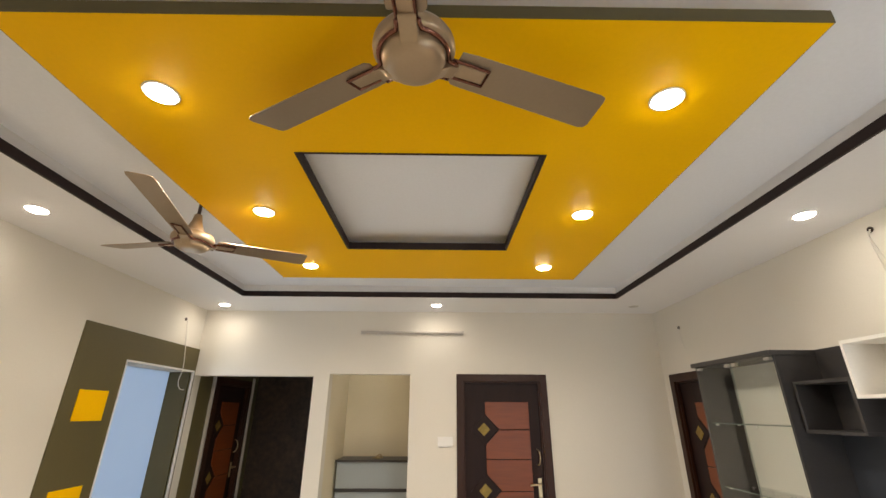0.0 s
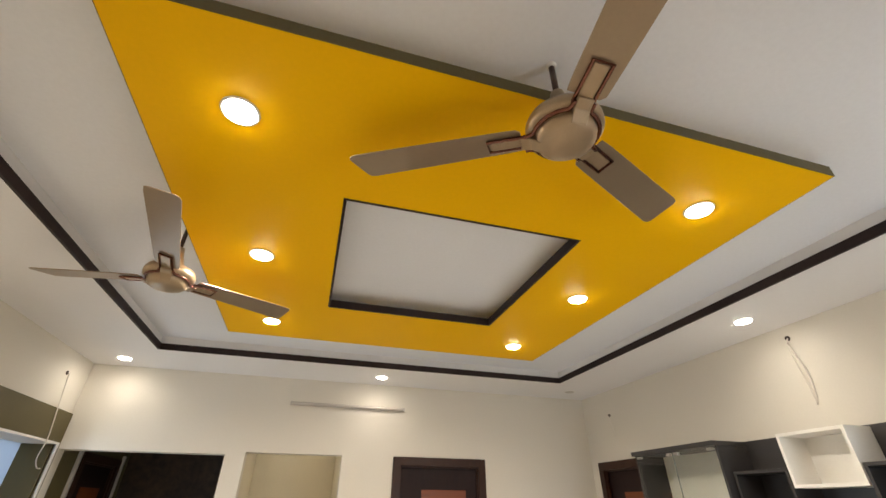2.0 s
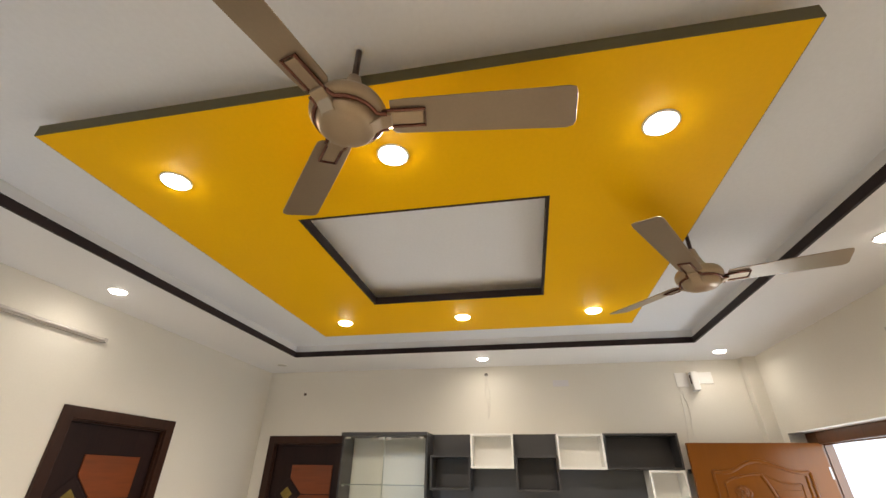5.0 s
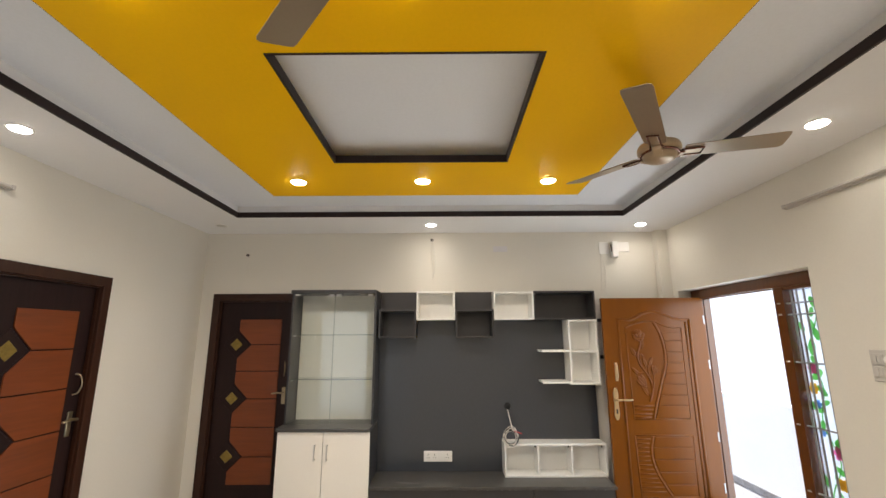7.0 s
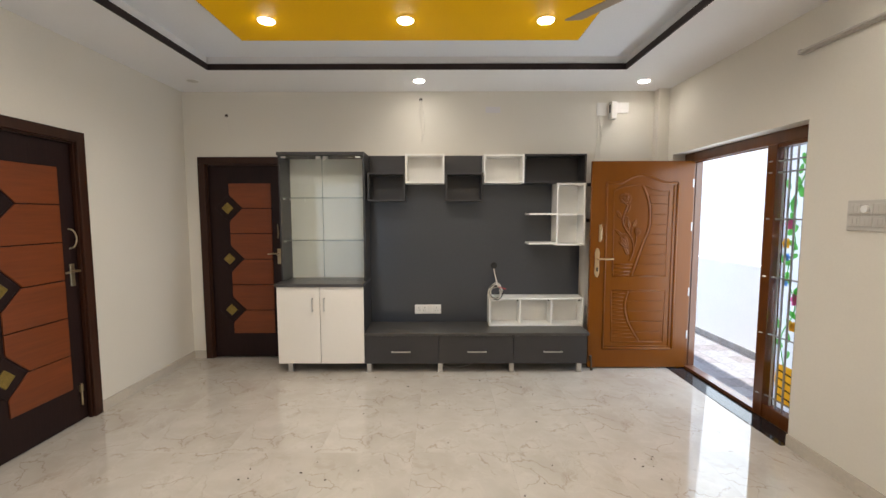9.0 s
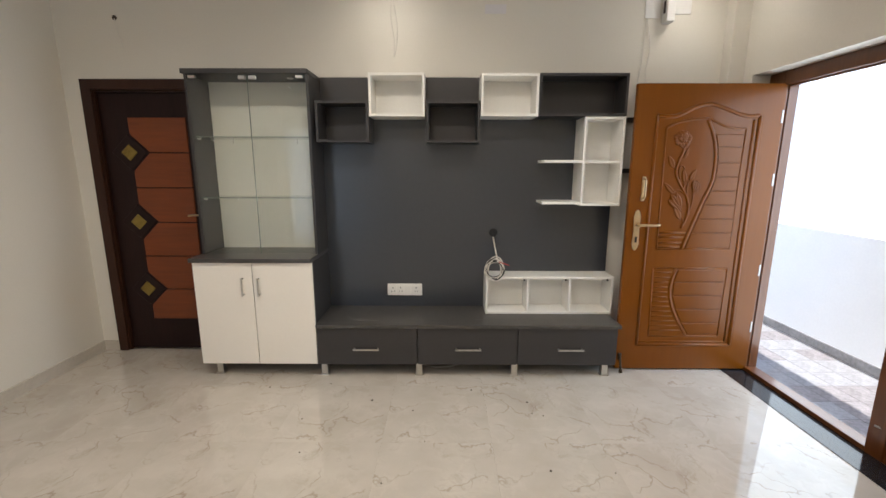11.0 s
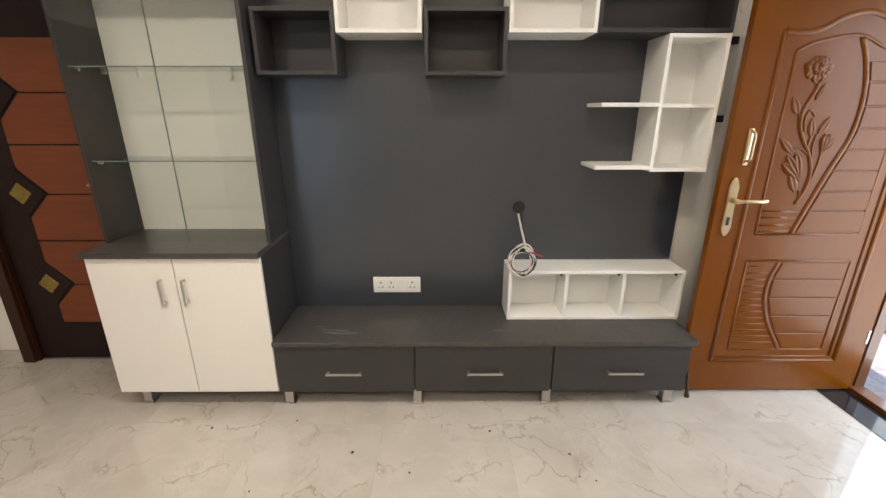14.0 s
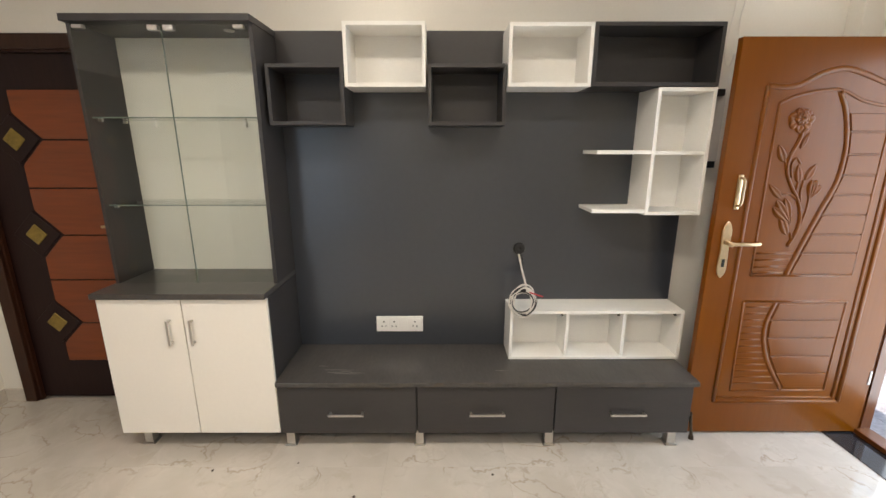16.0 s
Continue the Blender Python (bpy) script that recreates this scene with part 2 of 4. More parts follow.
def part(name, bm, material, parent=None, label="", smooth=False):
    """A bmesh in world coordinates as one mesh, under a thing or part if one is given."""
    me = bpy.data.meshes.new(name)
    o = ORG.get(parent, Vector((0, 0, 0))) if parent else Vector((0, 0, 0))
    if parent:
        bmesh.ops.translate(bm, verts=bm.verts, vec=-o)
    bm.to_mesh(me)
    bm.free()
    me.materials.append(material)
    if smooth:
        for p in me.polygons:
            p.use_smooth = True
    ob = new(name, me)
    ORG[ob] = o
    if parent:
        ob.parent = parent
    return tagged(ob, label)


def solo(name, bm, material, label="", category="", group="", kind="", smooth=False):
    """One mesh that is a thing by itself, its origin at the middle of its base."""
    xs = [v.co.copy() for v in bm.verts]
    lo = Vector([min(v[i] for v in xs) for i in range(3)])
    hi = Vector([max(v[i] for v in xs) for i in range(3)])
    c = Vector(((lo.x + hi.x) / 2, (lo.y + hi.y) / 2, lo.z))
    bmesh.ops.translate(bm, verts=bm.verts, vec=-c)
    me = bpy.data.meshes.new(name)
    bm.to_mesh(me)
    bm.free()
    me.materials.append(material)
    if smooth:
        for p in me.polygons:
            p.use_smooth = True
    ob = new(name, me)
    ob.location = c
    ORG[ob] = c
    return tagged(ob, label, category, group, kind)


def box(x0, x1, y0, y1, z0, z1, bev=0.0, bm=None):
    bm = bm or bmesh.new()
    x0, x1, y0, y1, z0, z1 = min(x0, x1), max(x0, x1), min(y0, y1), max(y0, y1), min(z0, z1), max(z0, z1)
    r = bmesh.ops.create_cube(bm, size=1.0)
    vs = r["verts"]
    for v in vs:
        v.co = Vector(((x0 + x1) / 2 + v.co.x * (x1 - x0), (y0 + y1) / 2 + v.co.y * (y1 - y0), (z0 + z1) / 2 + v.co.z * (z1 - z0)))
    if bev:
        es = {e for v in vs for e in v.link_edges}
        bmesh.ops.bevel(bm, geom=list(es), offset=bev, segments=2, affect="EDGES", profile=0.5)
    return bm


def rod(a, b, r, seg=12, bm=None, r2=None):
    bm = bm or bmesh.new()
    a, b = Vector(a), Vector(b)
    d = b - a
    m = Matrix.Translation((a + b) / 2) @ d.to_track_quat("Z", "Y").to_matrix().to_4x4()
    bmesh.ops.create_cone(bm, cap_ends=True, segments=seg, radius1=r, radius2=r if r2 is None else r2, depth=d.length, matrix=m)
    return bm


def tube(points, r, seg=8, bm=None, closed=False):
    """A round tube along a smooth line through the points."""
    bm = bm or bmesh.new()
    P = [Vector(p) for p in points]
    n = len(P)
    rings = []
    up = Vector((0.13, 0.21, 1)).normalized()
    for i, p in enumerate(P):
        t = (P[(i + 1) % n] - P[i - 1]) if closed else (P[min(i + 1, n - 1)] - P[max(i - 1, 0)])
        t.normalize()
        s = t.cross(up)
        if s.length < 0.15:
            s = t.cross(Vector((1, 0, 0)))
        s.normalize()
        u = s.cross(t)
        rings.append([bm.verts.new(p + (s * math.cos(a) + u * math.sin(a)) * r) for a in [2 * math.pi * k / seg for k in range(seg)]])
    for i in range(n if closed else n - 1):
        A, B = rings[i], rings[(i + 1) % n]
        for k in range(seg):
            bm.faces.new((A[k], A[(k + 1) % seg], B[(k + 1) % seg], B[k]))
    if not closed:
        bm.faces.new(rings[0][::-1])
        bm.faces.new(rings[-1])
    bmesh.ops.recalc_face_normals(bm, faces=bm.faces)
    return bm


def spline(ctrl, steps=8):
    """Catmull-Rom points through the controls."""
    C = [Vector(c) for c in ctrl]
    C = [C[0] * 2 - C[1]] + C + [C[-1] * 2 - C[-2]]
    out = []
    for i in range(1, len(C) - 2):
        for k in range(steps):
            t = k / steps
            a, b, c, d = C[i - 1:i + 3]
            out.append(0.5 * ((2 * b) + (c - a) * t + (2 * a - 5 * b + 4 * c - d) * t * t + (3 * b - a - 3 * c + d) * t ** 3))
    out.append(C[-2])
    return out


def lathe(profile, at, seg=32, bm=None):
    """Turned shape: profile of (radius, z)."""
    bm = bm or bmesh.new()
    at = Vector(at)
    rings = []
    for r, z in profile:
        if r < 1e-5:
            rings.append([bm.verts.new(at + Vector((0, 0, z)))])
        else:
            rings.append([bm.verts.new(at + Vector((r * math.cos(a), r * math.sin(a), z))) for a in [2 * math.pi * k / seg for k in range(seg)]])
    for A, B in zip(rings, rings[1:]):
        for k in range(seg):
            j = (k + 1) % seg
            if len(A) == 1 and len(B) > 1:
                bm.faces.new((A[0], B[j], B[k]))
            elif len(B) == 1 and len(A) > 1:
                bm.faces.new((A[k], A[j], B[0]))
            elif len(A) > 1:
                bm.faces.new((A[k], A[j], B[j], B[k]))
    bmesh.ops.recalc_face_normals(bm, faces=bm.faces)
    return bm


def prism(poly, axis, lo, hi, bm=None, bev=0.0):
    """A polygon in the plane across the axis, made solid from lo to hi."""
    bm = bm or bmesh.new()

    def at(p, h):
        return {"x": (h, p[0], p[1]), "y": (p[0], h, p[1]), "z": (p[0], p[1], h)}[axis]
    A = [bm.verts.new(at(p, lo)) for p in poly]
    B = [bm.verts.new(at(p, hi)) for p in poly]
    fs = [bm.faces.new(A), bm.faces.new(B)]
    n = len(poly)
    for i in range(n):
        fs.append(bm.faces.new((A[i], A[(i + 1) % n], B[(i + 1) % n], B[i])))
    bmesh.ops.recalc_face_normals(bm, faces=fs)
    if bev:
        bmesh.ops.bevel(bm, geom=list({e for f in fs for e in f.edges}), offset=bev, segments=1, affect="EDGES")
    return bm


# ---- the room ----
W, E_, S, N = -2.2, 2.59, -0.25, 4.62
ZC, ZT, TOP = 2.742, 2.848, 3.0


def wall(name, slabs, material=WALL, label=""):
    bm = bmesh.new()
    for s in slabs:
        box(*s, bm=bm)
    return tagged(part(name, bm, material), label or "smooth cream painted plaster wall", kind="structure")


wall("wall_north", [(W - 0.23, W, N, N + 0.14, 0, TOP), (W, -0.985, N, N + 0.14, 2.075, TOP), (-0.985, -0.825, N, N + 0.14, 0, TOP),
                    (-0.825, -0.005, N, N + 0.14, 2.097, TOP), (-0.005, 0.464, N, N + 0.14, 0, TOP),
                    (0.464, 1.375, N, N + 0.14, 2.102, TOP), (1.375, E_ + 0.15, N, N + 0.14, 0, TOP)])
wall("wall_east", [(E_, E_ + 0.15, S - 0.24, 3.575, 0, TOP), (E_, E_ + 0.15, 3.575, 4.485, 2.094, TOP), (E_, E_ + 0.15, 4.485, N, 0, TOP)])
wall("wall_south", [(W - 0.23, 0.892, S - 0.24, S, 0, TOP), (0.892, 2.41, S - 0.24, S, 2.086, TOP), (2.41, E_, S - 0.24, S, 0, TOP)])
wall("wall_west", [(W - 0.23, W, S, 3.63, 0, TOP), (W - 0.23, W, 3.63, 4.585, 2.10, TOP), (W - 0.23, W, 3.63, 4.585, 0, 0.10), (W - 0.23, W, 4.585, N, 0, TOP)])
wall("wall_corner", [(2.50, E_ - 0.001, S, -0.14, 0, ZC)], label="boxed pipe chase painted cream in the corner")

# hall and alcove beyond the openings
# Last slab is an unseen block that keeps sky out behind the door.
wall("wall_hall", [(W - 0.15, W, N + 0.14, 5.04, 0, 2.5), (W - 0.15, W, 6.07, 6.25, 0, 2.5), (W - 0.15, W, 5.04, 6.07, 2.10, 2.5), (W - 0.20, W - 0.151, 5.0, 6.1, 0, 2.5)], OLIVE, "olive green painted hall wall")
wall("wall_hall_end", [(W - 0.15, -0.985, 6.25, 6.37, 0, 2.5)], BROWNP, "dark brown mottled wall panelling at the end of the hall")
wall("wall_hall_side", [(-0.985, -0.825, N + 0.14, 6.37, 0, 2.5)], TAN, "tan painted partition between the hall and the alcove")
wall("wall_alcove", [(-0.825, 0.115, 5.62, 5.74, 0, 2.5), (-0.005, 0.115, N + 0.14, 5.62, 0, 2.5)], TAN, "tan painted walls of the alcove")
for nm, y0, y1 in (("trim", 5.025, 5.055), ("trim", 6.055, 6.085)):
    solo(nm, box(W - 0.02, W + 0.025, y0, y1, 0, 2.14), GREYPL, "pale grey trim strip beside the hall door", kind="structure")
tagged(part("ceiling_hall", box(W - 0.15, 0.115, N + 0.14, 6.37, 2.5, 2.6), CEIL), "white hall ceiling", kind="structure")

# ceiling: soffit ring, tray, dark band
bm = bmesh.new()
cx0, cx1, cy0, cy1 = -1.557, 1.958, 0.42, 4.004
for s in ((W, E_, S, cy0), (W, E_, cy1, N), (W, cx0, cy0, cy1), (cx1, E_, cy0, cy1)):
    box(*s, ZC, ZT, bm=bm)
ceiling = tagged(part("ceiling", bm, CEIL), "white dropped ceiling border round the tray", kind="structure")
tagged(part("ceiling_tray", box(W, E_, S, N, ZT, TOP), TRAYC), "greyish white tray ceiling", kind="structure")
bm = bmesh.new()
for s in ((cx0, cx1, cy0, cy0 + 0.014), (cx0, cx1, cy1 - 0.014, cy1), (cx0, cx0 + 0.014, cy0 + 0.014, cy1 - 0.014), (cx1 - 0.014, cx1, cy0 + 0.014, cy1 - 0.014)):
    box(*s, ZC - 0.003, ZC + 0.045, bm=bm)
tagged(part("trim_band", bm, BAND), "dark brown band along the tray edge", kind="structure")
# Unseen roof; its edges are set for the balcony shadow and window sky.
tagged(part("roof", box(W - 0.4, 7.6, S - 0.24, 9, TOP, TOP + 0.12), OUTWALL), "unseen roof slab, its edges set by the light", kind="structure")

# dropped square panel
px0, px1, py0, py1 = -0.975, 1.366, 1.027, 3.42
hx0, hx1, hy0, hy1 = -0.330, 0.725, 1.671, 2.775
panel = thing("ceiling_panel", (0.195, 2.22, ZC), "square yellow dropped ceiling panel with olive rim and open middle", "ceiling panel", kind="structure")
bm = bmesh.new()
for s in ((px0 + .003, px1 - .003, py0 + .003, hy0), (px0 + .003, px1 - .003, hy1, py1 - .003), (px0 + .003, hx0, hy0, hy1), (hx1, px1 - .003, hy0, hy1)):
    box(*s, ZC, ZC + 0.044, bm=bm)
part("board", bm, YELLOW, panel, "flat yellow painted underside")
bm = bmesh.new()
for s in ((px0, px1, py0, py0 + .003), (px0, px1, py1 - .003, py1), (px0, px0 + .003, py0 + .003, py1 - .003), (px1 - .003, px1, py0 + .003, py1 - .003)):
    box(*s, ZC + 0.001, ZC + 0.046, bm=bm)
part("rim", bm, OLIVE, panel, "olive green painted edge")
bm = bmesh.new()
for s in ((hx0, hx1, hy0, hy0 + .012), (hx0, hx1, hy1 - .012, hy1), (hx0, hx0 + .012, hy0 + .012, hy1 - .012), (hx1 - .012, hx1, hy0 + .012, hy1 - .012)):
    box(*s, ZC - 0.002, ZC + 0.045, bm=bm)
part("inner_band", bm, BAND, panel, "dark brown lining of the opening")
bm = bmesh.new()
q = 0.12
for s in ((px0 + q, px1 - q, py0 + q, hy0 - q), (px0 + q, px1 - q, hy1 + q, py1 - q), (px0 + q, hx0 - q, hy0 - q, hy1 + q), (hx1 + q, px1 - q, hy0 - q, hy1 + q)):
    box(*s, ZC + 0.044, ZT, bm=bm)
part("support_frame", bm, TRAYC, panel)

# skirting
bm = bmesh.new()
for s in ((-0.985, -0.825, N - 0.012, N), (-0.005, 0.464, N - 0.012, N), (1.375, E_ - 0.012, N - 0.012, N), (E_ - 0.012, E_, 4.487, N), (E_ - 0.012, E_, -0.14, 0.60), (W, 0.892, S, S + 0.012), (2.41, 2.5, S, S + 0.012), (W, W + 0.012, S + 0.012, 3.63)):
    box(*s, 0, 0.08, bm=bm)
tagged(part("baseboard", bm, SKIRT), "beige marble tile skirting along the walls", kind="structure")

# accent wall panel
panel_w = thing("accent_panel", (W, 3.9, 0), "olive green painted wall panel with yellow squares round the window", "wall panel", kind="structure")
bm = bmesh.new()
box(W, W + 0.012, 3.137, 3.617, 0, 2.33, bm=bm)
box(W, W + 0.012, 3.617, N, 2.116, 2.33, bm=bm)
box(W, W + 0.012, 4.602, N, 0, 2.116, bm=bm)
part("panel_board", bm, OLIVE, panel_w)
for k in range(3):
    z = 1.668 - 0.62 * k
    part("square", box(W + 0.012, W + 0.020, 3.245, 3.515, z, z + 0.205, 0.002), YELLOW, panel_w, "bright yellow square tile")
win = thing("window_1", (W, 4.1, 0.1), "tall window with a pale frosted pane and white trim", "window", kind="structure")
bm = bmesh.new()
box(W - 0.01, W + 0.016, 3.618, 3.63, 0.0, 2.115, bm=bm)
box(W - 0.01, W + 0.016, 3.63, 4.585, 2.10, 2.115, bm=bm)
box(W - 0.01, W + 0.016, 4.585, 4.601, 0.0, 2.115, bm=bm)
part("window_frame", bm, PLASTIC, win, "white trim round the opening")
part("reveal", box(W - 0.225, W - 0.01, 4.57, 4.585, 0.1, 2.10), OLIVE, win, "dark olive reveal")
part("pane", box(W - 0.222, W - 0.215, 3.63, 4.57, 0.1, 2.10), FROSTW, win, "pale frosted glass pane")


# ---- panelled doors ----
def panel_door(name, label):
    """A closed door seen from its front, which looks to -y; its base centre at the origin; 0.911 wide."""
    d = thing(name, (0, 0, 0), label, "door", "panelled inner doors", "structure")
    hw, H, t = 0.4555, 2.10, 0.072
    fr = part("frame", prism([(-hw, 0), (-hw, H), (hw, H), (hw, 0), (hw - t, 0), (hw - t, H - t), (-hw + t, H - t), (-hw + t, 0)], "y", -0.022, 0.12, bev=0.003), FRAMEW, d, "dark brown polished wooden frame")
    bm = bmesh.new()
    for s in ((-hw + t, -hw + t + 0.012, 0, H - t), (hw - t - 0.012, hw - t, 0, H - t)):
        box(s[0], s[1], 0.0, 0.022, s[2], s[3], bm=bm)
    box(-hw + t + 0.012, hw - t - 0.012, 0.0, 0.022, H - t - 0.012, H - t, bm=bm)
    part("stop_bead", bm, FRAMEW, fr)
    leaf = part("leaf", box(-hw + t, hw - t, 0.030, 0.068, 0.008, H - t), DARKW, d, "very dark brown door leaf")
    x0, x1, xd = -0.170, 0.262, -0.187
    zs = [0.258, 0.51, 0.782, 1.05, 1.318, 1.58, 1.84]
    zd = [0.515, 1.055, 1.582]
    R = 0.155
    for a, b in zip(zs, zs[1:]):
        lo, hi = a + 0.004, b - 0.004
        # left edge cut back where a diamond bites in
        left = []
        k = 18
        for i in range(k + 1):
            z = lo + (hi - lo) * i / k
            bite = max([R - abs(z - c) for c in zd] + [0])
            left.append((max(x0, xd + bite), z))
        keep = [left[0]] + [p for p0, p, p1 in zip(left, left[1:], left[2:]) if abs((p[0] - p0[0]) - (p1[0] - p[0])) > 1e-4] + [left[-1]]
        part("board", prism(keep + [(x1, hi), (x1, lo)], "y", 0.021, 0.031, bev=0.0015), REDW, leaf, "reddish brown wooden board")
    for c in zd:
        r = R - 0.022
        part("diamond", prism([(xd - r, c), (xd, c + r), (xd + r, c), (xd, c - r)], "y", 0.022, 0.031, bev=0.002), DARKW, leaf, "dark brown diamond block")
        r = 0.062
        part("gold_inset", prism([(xd - r, c), (xd, c + r), (xd + r, c), (xd, c - r)], "y", 0.016, 0.023, bev=0.003), GOLDP, leaf, "small brushed gold diamond inset")
    hx = 0.328
    part("handle_plate", box(hx - 0.018, hx + 0.018, 0.022, 0.031, 1.0, 1.16, 0.003), BRASS, leaf, "brass lock plate")
    bm = rod((hx, -0.022, 1.11), (hx, 0.024, 1.11), 0.009)
    tube(spline([(hx + 0.01, -0.022, 1.11), (hx - 0.05, -0.026, 1.113), (hx - 0.10, -0.02, 1.106)], 6), 0.008, bm=bm)
    part("lever", bm, BRASS, leaf, "brass lever handle", True)
    part("pull_ring", tube(spline([(hx - 0.008, 0.028, 1.27), (hx + 0.004, 0.0, 1.285), (hx + 0.012, -0.012, 1.34), (hx + 0.004, 0.0, 1.395), (hx - 0.008, 0.028, 1.41)], 6), 0.0055), BRASS, leaf, "curved brass pull", True)
    bm = rod((hx, 0.022, 0.12), (hx, 0.022, 0.28), 0.007)
    box(hx - 0.014, hx + 0.014, 0.018, 0.031, 0.22, 0.27, bm=bm)
    part("floor_bolt", bm, BRASS, leaf, "small brass floor bolt")
    return d


d1 = panel_door("door_1", "dark brown closed door with reddish panels and gold diamonds in a dark frame")
d1.location = (0.9195, N, 0)
d2 = copy_thing(d1, pose(E_ + 0.0, 4.03, 0, 0, 0, -90) @ Matrix.Diagonal((1.0, 1.0, 0.997, 1)))
d2.name = "door_2"
d3 = copy_thing(d1, pose(W, 5.555, 0, 0, 0, 90))
d3.name = "door_4"
for d in (d1, d2, d3):
    tagged(d, kind="structure")
tagged(d2, "closed dark brown door with reddish boards half behind the display cabinet")
tagged(d3, "closed dark brown door in the dim hall with reddish boards")

# alcove unit
unit = thing("alcove_cabinet", (-0.41, 5.4, 0), "low grey blue cabinet with dark top in the tan alcove", "cabinet")
part("body", box(-0.80, -0.03, 5.22, 5.60, 0, 1.235), BLUEG, unit, "pale blue grey fronts")
part("top", box(-0.815, -0.01, 5.19, 5.615, 1.235, 1.255, 0.003), GREY, unit, "dark edge top")
part("rail", box(-0.805, -0.02, 5.20, 5.222, 0.955, 0.985), GREY, unit, "dark handle rail")
part("rail", box(-0.805, -0.02, 5.20, 5.222, 0.655, 0.685), GREY, unit, "dark handle rail")
bm = lathe([(0.0, 0.0), (0.028, 0.0), (0.034, 0.012), (0.03, 0.028), (0.01, 0.036), (0.0, 0.04)], (-0.38, 5.33, 1.255), 14)
tube(spline([(-0.44, 5.33, 1.262), (-0.40, 5.32, 1.275), (-0.36, 5.33, 1.30), (-0.33, 5.34, 1.263)], 5), 0.008, bm=bm)
solo("small_ornament", bm, BRASS, "small brown ornament on the alcove cabinet top", "ornament")

# ---- entrance ----
ent = thing("door_3", (1.82, -0.42, 0), "open carved teak entrance door in a teak frame with a stained glass sidelight", "entrance door", kind="structure")
fy0, fy1 = -0.47, -0.372
bm = bmesh.new()
box(2.275, 2.41, fy0, fy1, 0, 2.086, 0.003, bm)
box(1.28, 1.368, fy0, fy1, 0.0, 2.0, 0.003, bm)
box(0.892, 0.97, fy0, fy1, 0, 2.0, 0.003, bm)
part("jamb", bm, TEAKD, ent, "varnished teak uprights")
part("lintel", box(0.892, 2.275, fy0, fy1, 2.0, 2.086, 0.003), TEAKD, ent)
part("threshold", box(1.368, 2.275, fy0 + 0.01, fy1, 0, 0.030, 0.004), TEAKD, ent, "worn teak threshold")
bm = bmesh.new()
for s in ((1.368, 1.376, 2.0), (2.267, 2.275, 2.0)):
    box(s[0], s[1], -0.425, -0.405, 0.030, 2.0, bm=bm)
box(1.376, 2.267, -0.425, -0.405, 1.99, 2.0, bm=bm)
part("stop_bead", bm, TEAKD, ent)
side = part("sidelight", box(0.97, 1.28, fy0 + 0.01, fy1 - 0.01, 0.0, 0.10, 0.003), TEAKD, ent, "stained glass sidelight with a steel grille")
part("top_rail", box(0.97, 1.28, fy0 + 0.01, fy1 - 0.01, 1.975, 2.0), TEAKD, side)
part("glass_pane", box(0.97, 1.28, -0.459, -0.453, 0.10, 1.975), FROST, side, "frosted pane behind painted flowers")
yb = -0.413
for x in (1.255, 1.205, 1.145, 1.075):
    part("bar", rod((x, yb, 0.10), (x, yb, 1.975), 0.007, 8), STEEL, side, "grey steel upright bar")
for z in (0.17, 0.63, 1.05, 1.47, 1.80, 1.88):
    part("bracket", rod((1.262, yb + 0.012, z), (1.335, -0.366, z + 0.002), 0.006, 8), STEEL, side, "steel prong over the frame")
    part("cross_bar", rod((0.97, yb + 0.012, z), (1.28, yb + 0.012, z), 0.006, 8), STEEL, side, "grey steel cross bar")
yp = -0.4525
rnd = random.Random(4)


def petal(cx, cz, r, ang, wide=0.45):
    p = []
    for k in range(10):
        a = 2 * math.pi * k / 10
        u, v = r * 0.5 * (1 + math.cos(a)), r * wide * 0.5 * math.sin(a)
        p.append((cx + u * math.cos(ang) - v * math.sin(ang), cz + u * math.sin(ang) + v * math.cos(ang)))
    return p


stem = tube(spline([(1.20, yp, 0.40), (1.24, yp, 0.62), (1.14, yp, 0.85), (1.22, yp, 1.08), (1.17, yp, 1.32), (1.25, yp, 1.52), (1.16, yp, 1.70), (1.10, yp, 1.85)], 8), 0.004, 6)
part("painted_stem", stem, GREEN, side, "painted green vine")
bm = bmesh.new()
for z, x in ((0.55, 1.22), (0.60, 1.17), (0.68, 1.25), (0.78, 1.12), (0.92, 1.16), (1.02, 1.24), (1.15, 1.20), (1.26, 1.15), (1.36, 1.24), (1.52, 1.21), (1.62, 1.14), (1.68, 1.24), (1.78, 1.17), (1.84, 1.12)):
    prism(petal(x, z, rnd.uniform(0.07, 0.11), rnd.uniform(0.3, 2.8), 0.5), "y", yp - 0.001 - rnd.random() * .0005, yp + 0.001 + rnd.random() * .001, bm=bm)
part("painted_leaves", bm, GREEN, side, "painted green leaves")
vine = tube(spline([(1.02, yp, 0.42), (1.08, yp, 0.66), (1.02, yp, 0.90), (1.09, yp, 1.15), (1.02, yp, 1.40), (1.08, yp, 1.62), (1.03, yp, 1.86)], 8), 0.0035, 6)
part("painted_stem", vine, GREEN, side, "painted green vine")
bm = bmesh.new()
for k in range(18):
    z = 0.48 + 0.08 * k
    x = (1.05 if k % 3 else 1.19) + rnd.uniform(-0.03, 0.03)
    prism(petal(x, z, rnd.uniform(0.055, 0.09), rnd.uniform(0.2, 2.9), 0.5), "y", yp - 0.0016 - 0.00003 * k, yp + 0.0006 + 0.00003 * k, bm=bm)
part("painted_leaves", bm, GREEN, side, "painted green leaves")
